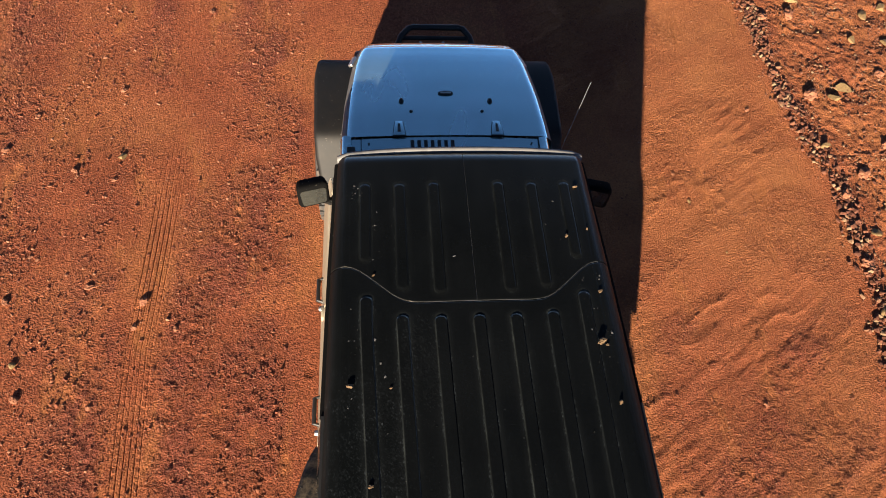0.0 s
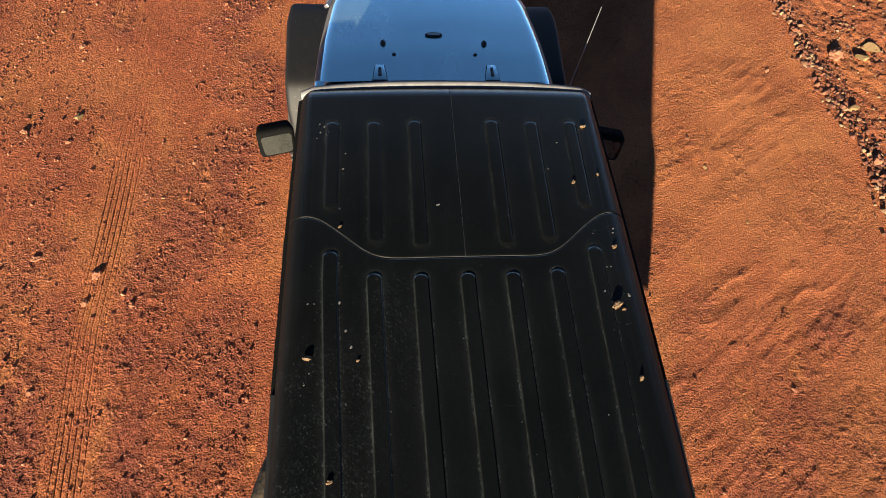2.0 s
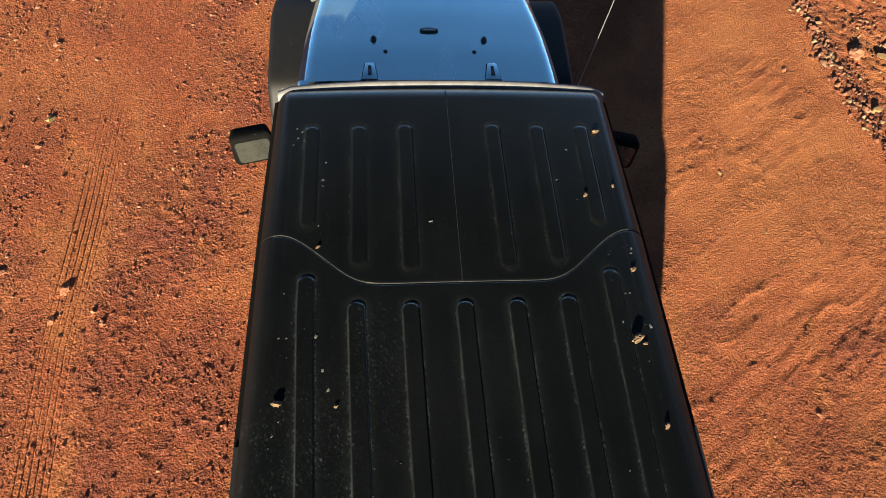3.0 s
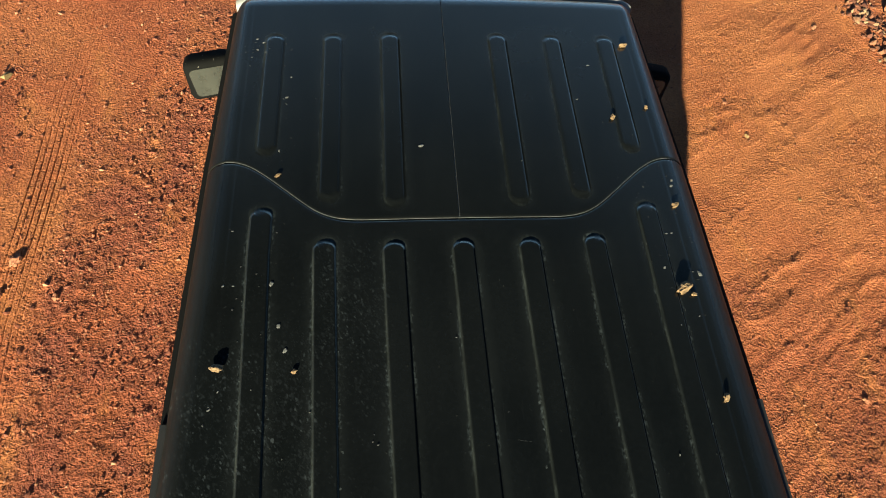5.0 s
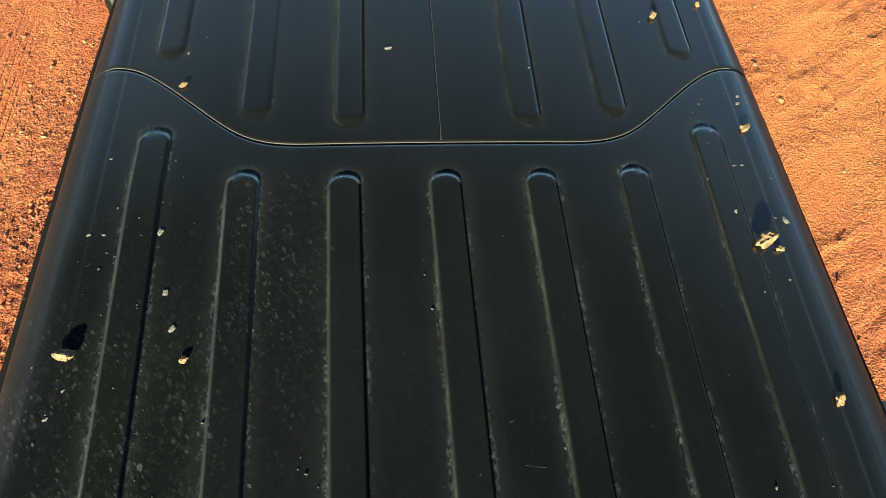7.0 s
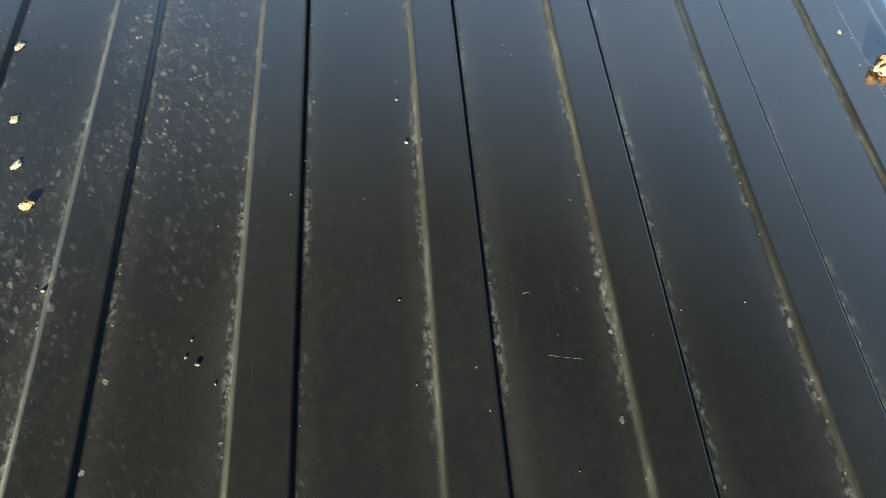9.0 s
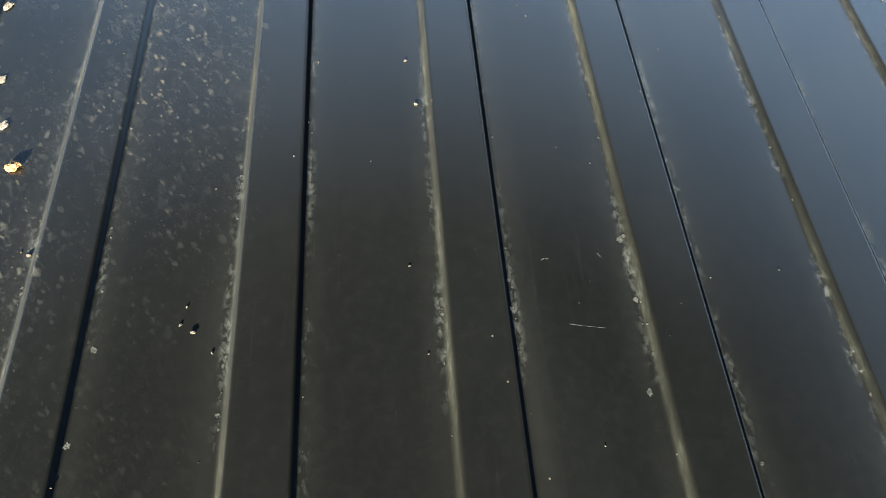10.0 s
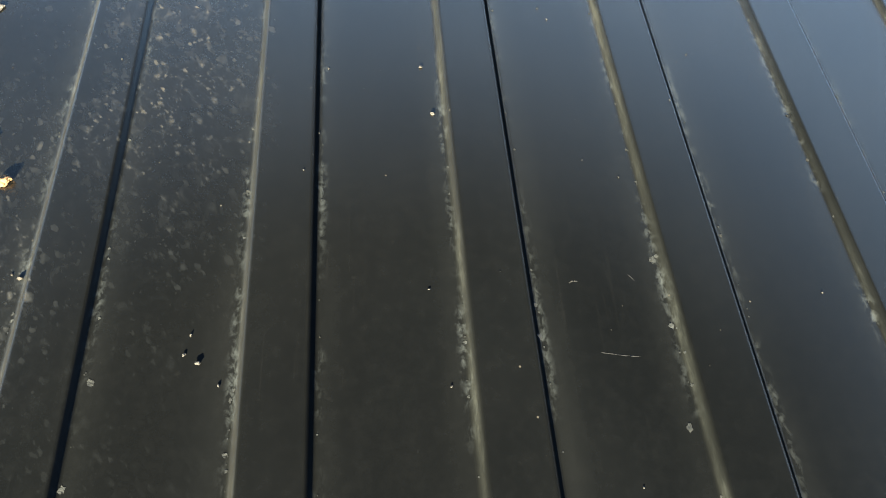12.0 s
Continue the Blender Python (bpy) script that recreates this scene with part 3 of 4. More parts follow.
# ---------------------------------------------------------------- the car
def part(name, data, material, parent, label=""):
    """Links a mesh, or a bmesh, as one object under a thing or a part."""
    if isinstance(data, bmesh.types.BMesh):
        bm, data = data, bpy.data.meshes.new(name)
        bmesh.ops.recalc_face_normals(bm, faces=bm.faces)
        bm.to_mesh(data)
        bm.free()
    if material is not None and not data.materials:
        data.materials.append(material)
    ob = new(name, data)
    if parent is not None:
        ob.parent = parent
    return tagged(ob, label)


def smooth(ob, angle=35):
    ob.data.polygons.foreach_set("use_smooth", np.full(len(ob.data.polygons), True))
    ob.data.set_sharp_from_angle(angle=radians(angle))
    return ob


def box(x0, x1, y0, y1, z0, z1, bevel=0.0, seg=2, bm=None):
    own = bm or bmesh.new()
    made = bmesh.ops.create_cube(own, size=1)["verts"]
    for v in made:
        v.co = ((x0 + x1) / 2 + v.co.x * (x1 - x0), (y0 + y1) / 2 + v.co.y * (y1 - y0), (z0 + z1) / 2 + v.co.z * (z1 - z0))
    if bevel:
        edges = list({e for v in made for e in v.link_edges})
        bmesh.ops.bevel(own, geom=edges, offset=bevel, segments=seg, affect="EDGES", profile=0.5)
    return own


def rod(points, radius, sides=10, bm=None, taper=1.0):
    """A tube along points, with mitred bends and closed ends."""
    bm = bm or bmesh.new()
    pts = [Vector(p) for p in points]
    rings = []
    for i, p in enumerate(pts):
        d = (pts[min(i + 1, len(pts) - 1)] - pts[max(i - 1, 0)]).normalized()
        q = d.to_track_quat("Z", "Y")
        r = radius * (1 + (taper - 1) * i / max(1, len(pts) - 1))
        rings.append([bm.verts.new(p + q @ Vector((r * math.cos(a), r * math.sin(a), 0))) for a in (2 * math.pi * k / sides for k in range(sides))])
    for a, b in zip(rings, rings[1:]):
        for k in range(sides):
            bm.faces.new((a[k], a[(k + 1) % sides], b[(k + 1) % sides], b[k]))
    bm.faces.new(rings[0][::-1])
    bm.faces.new(rings[-1])
    return bm


def lathe(profile, sides=40):
    """A body of revolution round x; profile of (x, radius)."""
    bm = bmesh.new()
    rings = [[bm.verts.new((x, r * math.cos(a), r * math.sin(a))) for a in (2 * math.pi * k / sides for k in range(sides))] for x, r in profile]
    for a, b in zip(rings, rings[1:]):
        for k in range(sides):
            bm.faces.new((a[k], a[(k + 1) % sides], b[(k + 1) % sides], b[k]))
    return bm


def outline(points, z0, z1, bevel=0.0):
    """An upright prism over a plan outline."""
    bm = bmesh.new()
    f = bm.faces.new([bm.verts.new((x, y, z0)) for x, y in points])
    top = bmesh.ops.extrude_face_region(bm, geom=[f])["geom"]
    for v in top:
        if isinstance(v, bmesh.types.BMVert):
            v.co.z = z1
    if bevel:
        bmesh.ops.bevel(bm, geom=bm.edges[:], offset=bevel, segments=2, affect="EDGES", profile=0.5)
    return bm


car = tagged(new("off_road_car"), "blue-grey metallic four-door off-road car with a dusty black hardtop", "car")

# --- the hardtop
RIB_HALF, RIB_HIGH, ROOF_Z, ROOF_END = 0.0305, 0.0052, 1.909, -2.60
FRONT_RIBS = [(s * x, a, b) for s in (-1, 1) for x, a, b in ((0.166, -0.122, -0.764), (0.338, -0.125, -0.742), (0.511, -0.121, -0.584))]
REAR_RIBS = [(0.002, -0.865, -2.45)] + [(s * x, a, -2.45) for s in (-1, 1) for x, a in ((0.173, -0.865), (0.346, -0.856), (0.508, -0.756))]
SEAM_X = (0.0, 0.26, 0.30, 0.337, 0.37, 0.42, 0.49, 0.545, 0.575, 0.60, 0.65, 0.70)
SEAM_Y = (-0.802, -0.802, -0.800, -0.790, -0.774, -0.731, -0.667, -0.622, -0.607, -0.601, -0.603, -0.610)


def seam(x):
    fine = np.linspace(0, 0.7, 281)
    y = np.interp(fine, SEAM_X, SEAM_Y)
    for _ in range(3):
        y = np.convolve(np.pad(y, 9, mode="edge"), np.ones(19) / 19, "valid")
    return np.interp(np.abs(x), fine, y)


def rib_field(x, y, ribs):
    """How far inside a rib a place lies, the dust at the ribs' feet, and a sky glow painted on their tips."""
    deep, dust, foot, crease, bloom = np.full(x.shape, -1.0), np.zeros(x.shape), np.zeros(x.shape), np.zeros(x.shape), np.zeros(x.shape)
    for xc, y0, y1 in ribs:
        a, b = y0 - RIB_HALF, y1 + RIB_HALF
        t = np.clip(y, min(a, b), max(a, b))
        inside = RIB_HALF - np.hypot(x - xc, y - t)
        soft = np.clip(np.abs(y - t) / RIB_HALF, 0, 1)
        deep_here = inside * (1 - 0.80 * soft) - 0.001 * soft
        deep = np.maximum(deep, deep_here)
        slope = np.exp(-((inside - 0.0025) / 0.0028) ** 2)
        tip = np.clip((y - t) / RIB_HALF, 0, 1)
        # the tip term paints the horizon's pale reflection on each rib's front end
        dust = np.maximum(dust, np.maximum(slope * np.where(x < xc, 1.0 if xc < 0.3 else 0.45, 0.12), 0.8 * tip * np.exp(-((inside - 0.003) / 0.009) ** 2)))
        foot = np.maximum(foot, np.exp(-((inside + 0.0015) / 0.0036) ** 2) * np.where(x < xc, 1.0, 0.7))
        bloom = np.maximum(bloom, np.exp(-((inside + 0.007) / 0.011) ** 2))
        side = np.where(x > xc, 0.72 if xc < -0.2 else 1.0, 0.9 if xc < 0.3 else 0.35)
        crease = np.maximum(crease, side * np.exp(-((inside - 0.0035) / 0.0045) ** 4) * (1 - soft))
        crease = np.maximum(crease, 0.97 * soft * np.exp(-((inside - 0.004) / 0.010) ** 4))
    return deep, dust, foot, np.maximum(crease, 0.90 * step(0.60, 0.63, np.abs(x))), bloom


def roof_height(x, y, ribs, flank=0.0075):
    deep, dust, foot, crease, bloom = rib_field(x, y, ribs)
    z = ROOF_Z - 0.014 * (x / 0.6) ** 2 - 0.004 * np.clip(np.abs(y + 0.9) / 1.0, 0, 2) ** 2
    z = z + RIB_HIGH * step(0.0, flank, deep)
    ax = np.abs(x)
    z = z - 0.0006 * step(0.582, 0.589, ax)
    u = np.clip((ax - 0.598) / 0.074, 0, 1)
    z = z - 0.078 * (1 - np.sqrt(np.clip(1 - u * u, 0, 1)))
    v = np.clip((y - 0.005) / 0.07, 0, 1)
    z = z - 0.022 * v * v
    w = np.clip((-2.42 - y) / 0.18, 0, 1)
    return z - 0.09 * w * w, dust, foot, crease, bloom


def rib_drift(x, y):
    """The long ribs lean inwards a little towards the tail."""
    return (0.0075 - 0.018 * x) * np.clip((-y - 0.9) / 0.47, 0, 1.6) * step(0.595, 0.56, np.abs(x))


def roof_edge(y):
    """Half the roof's width: it widens towards the tail."""
    return np.interp(y, (-2.6, -1.5, -0.6, 0.08), (0.712, 0.700, 0.680, 0.655))


def roof_lines(lo, hi, ribs):
    lines = set(np.round(np.arange(lo, hi, 0.009), 4)) | {lo, hi}
    for xc, *_ in ribs:
        for s in (-1, 1):
            lines |= set(np.round(xc + s * (RIB_HALF - np.arange(-0.008, 0.0126, 0.00125)), 5))
    for s in (-1, 1):
        lines |= set(np.round(s * np.arange(0.58, 0.592, 0.0015), 5)) | set(np.round(s * (0.598 + 0.074 * np.sin(np.linspace(0, np.pi / 2, 14))), 5))
    return np.array(sorted(v for v in lines if lo <= v <= hi))


def roof_panel(name, lo, hi, ribs, rows, label):
    """A moulded panel: a sheet with rounded rims folded down all round. rows: a function from the column lines to the row lines."""
    xs = roof_lines(lo, hi, ribs)
    X, Y = rows(xs)
    Z, dust, foot, crease, bloom = roof_height(X, Y, ribs, 0.0075 if name.startswith("rear") else 0.012)
    if name.startswith("rear"):
        X = X + rib_drift(X, Y)
    else:                                                    # shallower, cleaner ribs on the front panels
        Z = 0.68 * Z + 0.32 * roof_height(X, Y, [])[0]
        dust, foot, bloom, crease = dust * 0.40, foot * 0.4, bloom * 0.5, np.maximum(np.maximum(crease, 0.34), 0.90 * step(0.60, 0.63, np.abs(X)))
    flank = np.clip(np.abs(X) - 0.598, 0, 1)
    X = np.sign(X) * (np.abs(X) - flank + flank * (roof_edge(Y) - 0.598) / 0.074)
    n, m = X.shape
    drop = np.zeros((n, m))
    rim = np.array([0.0035, 0.0012, 0.0003])
    drop[:, :3] = np.maximum(drop[:, :3], rim)
    drop[:, -3:] = np.maximum(drop[:, -3:], rim[::-1])
    Z = Z - drop
    pad = lambda A, k: np.concatenate([A[:, :1], A, A[:, -1:]], 1)
    X, Y, Z, dust, foot, crease, bloom = (pad(A, 1) for A in (X, Y, Z, dust, foot, crease, bloom))
    Z[:, 0] -= 0.025
    Z[:, -1] -= 0.025
    pad = lambda A: np.concatenate([A[:1], A, A[-1:]], 0)
    X, Y, Z, dust, foot, crease, bloom = (pad(A) for A in (X, Y, Z, dust, foot, crease, bloom))
    Z[0] -= 0.02
    Z[-1] -= 0.02
    me = mesh_grid(name, X, Y, Z)
    put_attribute(me, "dust", dust)
    put_attribute(me, "foot", foot)
    put_attribute(me, "crease", crease)
    put_attribute(me, "bloom", bloom)
    me.set_sharp_from_angle(angle=radians(60))
    return part(name, me, ROOF, car, label)


GAP = 0.0028


def front_rows(xs):
    top = 0.068 + 0.012 * (1 - (xs / 0.66) ** 2)
    end = seam(xs) + GAP
    v = np.unique(np.round(np.concatenate([[0, 0.0015, 0.004, 0.008], np.linspace(0.012, 0.985, 260), [0.992, 0.996, 0.9985, 1.0]]), 5))
    Y = top[:, None] + (end - top)[:, None] * v[None]
    return np.repeat(xs[:, None], len(v), 1), Y


def rear_rows(xs):
    start = seam(xs) - GAP
    d = np.concatenate([[0, 0.0012, 0.003, 0.006, 0.011], np.arange(0.016, 0.19, 0.0025), np.arange(0.20, 0.60, 0.02)])
    Y = start[:, None] - d[None]
    s = np.linspace(0, 1, 60)[1:]
    tail = Y[:, -1:] * (1 - s) + ROOF_END * s
    Y = np.concatenate([Y, tail], 1)
    return np.repeat(xs[:, None], Y.shape[1], 1), Y


front_panels = [roof_panel("front_roof_panel", -0.672, -0.0016, FRONT_RIBS[:3], front_rows, "removable black front roof panel with raised ribs"),
                roof_panel("front_roof_panel", 0.0016, 0.672, FRONT_RIBS[3:], front_rows, "removable black front roof panel with raised ribs")]
rear_shell = roof_panel("rear_roof_shell", -0.672, 0.672, REAR_RIBS, rear_rows, "black rear hardtop shell with long dusty ribs")
bm = box(-0.645, 0.645, -0.86, -0.55, 1.862, 1.874)
box(-0.02, 0.02, -0.6, 0.04, 1.862, 1.875, bm=bm)
part("seam_gutter", bm, BLACK, car)
# added strip: the centre gap's pale lit edge, drawn as colour
SX, SY = np.meshgrid(np.array([-0.0014, 0.0004, 0.0022]), np.linspace(-0.797, 0.06, 60), indexing="ij")
part("seam_glint", mesh_grid("seam_glint", SX, SY, roof_height(SX, SY, [])[0] - 0.0028), SEAM_GLINT, car, "thin grey strip drawn as the lit edge between the roof panels")

# added strip: the thin highlight that follows the curved seam
LX, LO = np.meshgrid(np.linspace(-0.655, 0.655, 240), np.array([GAP - 0.0005, GAP - 0.0010, GAP - 0.0016]), indexing="ij")
LY = seam(LX) + LO
part("seam_glint", mesh_grid("seam_glint", LX, LY, roof_height(LX, LY, [])[0] - 0.0012 - 0.4 * (GAP - LO)), SEAM_GLINT, car, "thin grey strip drawn as the highlight along the curved roof seam")

# --- body: tub, doors, pillars
def side_profile(pts, y0, y1, sgn):
    """A bent side sheet of some thickness; pts of (x, z) from top to bottom."""
    bm = bmesh.new()
    rings = []
    for y in (y0, y1):
        rings.append([bm.verts.new((sgn * x, y, z)) for x, z in pts] + [bm.verts.new((sgn * (x - 0.04), y, z)) for x, z in reversed(pts)])
    n = len(rings[0])
    for k in range(n):
        bm.faces.new((rings[0][k], rings[0][(k + 1) % n], rings[1][(k + 1) % n], rings[1][k]))
    bm.faces.new(rings[0][::-1])
    bm.faces.new(rings[1])
    return bm


for s in (-1, 1):
    # upper sides of the hardtop, with windows
    bm = bmesh.new()
    rail = [[bm.verts.new((s * (float(roof_edge(y)) + dx), y, z)) for dx, z in ((-0.006, 1.835), (0.012, 1.826), (0.017, 1.80), (0.008, 1.76), (-0.03, 1.76), (-0.03, 1.83))] for y in np.linspace(-1.29, 0.05, 12)]
    for a, b in zip(rail, rail[1:]):
        for k in range(6):
            bm.faces.new((a[k], a[(k + 1) % 6], b[(k + 1) % 6], b[k]))
    bm.faces.new(rail[0])
    bm.faces.new(rail[-1][::-1])
    part("drip_rail", bm, MATTE, car)
    part("roof_rail", side_profile([(0.704, 1.84), (0.706, 1.76)], -2.58, -1.29, s), BLACK, car)
    part("roof_side", side_profile([(0.700, 1.76), (0.775, 1.19)], -2.58, -1.20, s), ROOF, car)
    part("quarter_window", side_profile([(0.711, 1.715), (0.764, 1.30)], -2.30, -1.42, s), GLASS, car)
    for y0, y1 in ((-0.46, 0.40), (-1.19, -0.47)):
        door = part("door", side_profile([(0.735, 1.245), (0.746, 1.238), (0.757, 1.20), (0.787, 1.06), (0.808, 0.90), (0.808, 0.70), (0.79, 0.56)], y0 + 0.006, y1 - 0.006, s), DOOR, car)
        smooth(door, 50)
        bm = side_profile([(0.682, 1.76), (0.742, 1.245)], y0 + 0.03, y1 - 0.03, s)
        for v in bm.verts:                                   # the front pane slants with the windscreen
            if y1 > 0 and v.co.y > 0 and v.co.z > 1.5:
                v.co.y = 0.015
        part("door_window", bm, GLASS, door)
        part("window_seal", box(s * 0.724 - 0.010, s * 0.724 + 0.010, y0 + 0.02, y1 - 0.02, 1.236, 1.252, 0.004), BLACK, door)
        smooth(part("handle", rod([(s * 0.775, y0 + 0.08, 1.06), (s * 0.812, y0 + 0.09, 1.065), (s * 0.812, y0 + 0.23, 1.065), (s * 0.775, y0 + 0.24, 1.06)], 0.012), BLACK, door))
        smooth(part("lock_button", lathe([(0.0, 0.017), (0.016, 0.015), (0.02, 0.0)], 14), CHROME, door)).matrix_local = pose(s * 0.790, y0 + 0.045, 1.05, 0, 0, 0 if s > 0 else 180)
        for z in (1.12, 0.75):
            smooth(part("hinge", box(s * (0.772 if z > 1 else 0.806) - 0.014, s * (0.772 if z > 1 else 0.806) + 0.014, y1 - 0.05, y1 + 0.03, z - 0.03, z + 0.03, 0.01), DOOR, door))
    # tub behind the doors and the cowl side ahead of them
    smooth(part("tub_side", side_profile([(0.755, 1.205), (0.768, 1.19), (0.785, 1.06), (0.79, 0.62)], -2.60, -1.195, s), DOOR, car), 50)
    smooth(part("cowl_side", side_profile([(0.655, 1.282), (0.676, 1.268), (0.690, 1.22), (0.70, 0.70)], 0.40, 0.70, s), PAINT, car), 50)
    part("sill", side_profile([(0.770, 0.56), (0.75, 0.50)], -1.32, 0.60, s), PAINT, car)
part("floor_pan", box(-0.74, 0.74, -2.58, 0.5, 0.55, 0.60), BLACK, car)
part("tailgate", box(-0.74, 0.74, -2.64, -2.58, 0.62, 1.22, 0.015), PAINT, car)
part("rear_window", box(-0.66, 0.66, -2.62, -2.59, 1.24, 1.80, 0.01), GLASS, car)
part("rear_bumper", box(-0.80, 0.80, -2.78, -2.64, 0.52, 0.68, 0.03), STEEL, car)

# --- windscreen and cowl
bm = bmesh.new()
cols = np.linspace(-0.655, 0.655, 25)
prof = ((0.072, 1.856), (0.079, 1.884), (0.090, 1.894), (0.106, 1.889), (0.122, 1.868), (0.128, 1.842), (0.110, 1.820))
rings = []
for x in cols:
    bow = 0.030 * (1 - abs(x / 0.655) ** 3)
    fall = 0.014 * (x / 0.6) ** 2 + 0.020 * max(0, abs(x) - 0.61) / 0.045
    rings.append([bm.verts.new((x, y + bow - 0.020, z - fall)) for y, z in prof])
for a, b in zip(rings, rings[1:]):
    for k in range(len(prof) - 1):
        bm.faces.new((a[k], a[k + 1], b[k + 1], b[k]))
screen = smooth(part("windscreen_frame", bm, DULL, car, "painted windscreen header rail, dull with dust"), 60)
bm = bmesh.new()
q = [(-0.60, 0.095, 1.825), (0.60, 0.095, 1.825), (0.65, 0.50, 1.27), (-0.65, 0.50, 1.27)]
bm.faces.new([bm.verts.new(v) for v in q])
bmesh.ops.solidify(bm, geom=bm.faces[:], thickness=0.006)
part("windscreen", bm, GLASS, screen)
for s in (-1, 1):
    part("pillar", rod([(s * 0.625, 0.06, 1.83), (s * 0.68, 0.46, 1.27)], 0.025, 10), PAINT, screen)
cowl_x = np.linspace(-0.66, 0.66, 31)
cowl_v = np.linspace(0, 1, 8)
CX, CV = np.meshgrid(cowl_x, cowl_v, indexing="ij")
cowl = part("cowl", mesh_grid("cowl", CX, 0.664 - 0.17 * CV, 1.292 - 0.022 * (CX / 0.6) ** 2 - 0.012 * CV), PAINT, car)
for i in range(7):
    x = -0.235 + i * 0.0435
    part("vent_slot", box(x - 0.012, x + 0.012, 0.575, 0.640, 1.280, 1.2925, 0.005), BLACK, cowl, "dark vent slot" if i == 0 else "")
part("wiper_pivot", box(-0.655, -0.60, 0.50, 0.585, 1.265, 1.30, 0.01), BLACK, cowl, "black wiper pivot cover")
for x in (-0.565, 0.600):
    part("cowl_joint", box(x - 0.002, x + 0.002, 0.50, 0.662, 1.262, 1.2795), BLACK, cowl)
    part("cowl_bolt", lathe([(-0.004, 0.0), (-0.004, 0.006), (0.004, 0.005), (0.004, 0.0)], 10), BLACK, cowl).matrix_local = pose(x + (0.05 if x < 0 else -0.05), 0.62, 1.277, 0, 90, 0)

# --- bonnet
def hood_half(y):
    return np.interp(y, (0.66, 0.75, 1.05, 1.37, 1.50, 1.60, 1.68), (0.702, 0.698, 0.678, 0.640, 0.618, 0.590, 0.552))


def hood_z(x, y):
    c = np.interp(y, (0.66, 0.90, 1.20, 1.42, 1.54, 1.62, 1.66, 1.68), (1.302, 1.298, 1.276, 1.250, 1.228, 1.200, 1.172, 1.140))
    h = hood_half(y)
    u = np.clip(np.abs(x) / h, 0, 1)
    return c - 0.020 * u ** 2 - 0.085 * (1 - np.sqrt(np.clip(1 - np.clip((u - 0.87) / 0.13, 0, 1) ** 2, 0, 1)))


hv = np.unique(np.concatenate([np.linspace(0.668, 1.56, 40), np.linspace(1.56, 1.68, 16)]))
hu = np.concatenate([-np.sin(np.linspace(np.pi / 2, 0, 12)) * 0.13 - 0.87, np.linspace(-0.85, 0.85, 42), np.sin(np.linspace(0, np.pi / 2, 12)) * 0.13 + 0.87])
HU, HV = np.meshgrid(hu, hv, indexing="ij")
kernel = np.ones(7) / 7
HX = HU * hood_half(HV)
HZ = hood_z(HX, HV)
HZ = np.apply_along_axis(lambda r: np.convolve(np.pad(r, 3, mode="edge"), kernel, "valid"), 1, HZ)
me = mesh_grid("bonnet", HX, HV, HZ)
me.materials.append(PAINT)
me.materials.append(DULL)                                    # dust lies along the rolled rims
rim_u, rim_v = np.abs(HU[:-1, :-1] + HU[1:, 1:]) / 2, (HV[:-1, :-1] + HV[1:, 1:]) / 2
me.polygons.foreach_set("material_index", ((rim_u > 0.935) | (rim_v > 1.655)).astype(np.int32).ravel())
hood = part("bonnet", me, PAINT, car, "glossy blue-grey metallic bonnet mirroring the sky")
for s in (-1, 1):                                            # folded-down rims
    bm = bmesh.new()
    ys = np.linspace(0.668, 1.66, 24)
    rows_ = [[bm.verts.new((s * (hood_half(y) + dx), y, float(hood_z(np.array(hood_half(y)), np.array(y))) + 0.012 - dz)) for dx, dz in ((-0.004, 0), (0.006, 0.03), (0.008, 0.07))] for y in ys]
    for a, b in zip(rows_, rows_[1:]):
        for k in (0, 1):
            bm.faces.new((a[k], a[k + 1], b[k + 1], b[k]))
    smooth(part("bonnet_skirt", bm, DULL, hood, "dusty folded bonnet edge"), 60)


def on_hood(x, y):
    return float(hood_z(np.array(float(x)), np.array(float(y)))) - 0.001


for s in (-1, 1):
    z = on_hood(0.322, 0.71)
    plan = [(-0.040, -0.055), (0.040, -0.055), (0.034, 0.0), (0.024, 0.062), (-0.024, 0.062), (-0.034, 0.0)]
    hinge = smooth(part("bonnet_hinge", outline(plan, -0.004, 0.012, 0.005), PAINT, hood, "raised blue bonnet hinge"))
    hinge.matrix_local = pose(s * 0.322, 0.722, z)
    # larger black plate beneath, which gives the hinge a dark outline
    part("hinge_outline", outline([(1.13 * a, 1.09 * b) for a, b in plan], -0.004, 0.0025, 0.001), BLACK, hinge)
    part("hinge_recess", outline([(-0.011, -0.030), (0.011, -0.030), (0.008, 0.040), (-0.008, 0.040)], 0.0118, 0.0125), DULL, hinge)
    for b in (-0.018, 0.026):
        part("hinge_bolt", lathe([(-0.003, 0.006), (0.003, 0.005), (0.004, 0.0)], 10), BLACK, hinge).matrix_local = pose(0, b, 0.013, 0, -90, 0)
    part("hinge_pin", rod([(-0.036, -0.058, 0.004), (0.036, -0.058, 0.004)], 0.005, 8), BLACK, hinge)
    z = on_hood(0.3, 0.97)
    noz = lathe([(-0.006, 0.024), (0.006, 0.023), (0.016, 0.014), (0.019, 0.0)], 16)
    w = smooth(part("washer_nozzle", noz, BLACK, hood, "black windscreen washer nozzle"))
    w.matrix_local = pose(s * 0.300, 0.972, z, 0, -90, 0) @ Matrix.Diagonal((1.2, 1.0, 0.72, 1))
    dot = part("bonnet_stop", lathe([(-0.004, 0.012), (0.005, 0.011), (0.008, 0.0)], 14), BLACK, hood)
    dot.matrix_local = pose(s * 0.238, 0.876, on_hood(0.238, 0.876), 0, -90, 0)
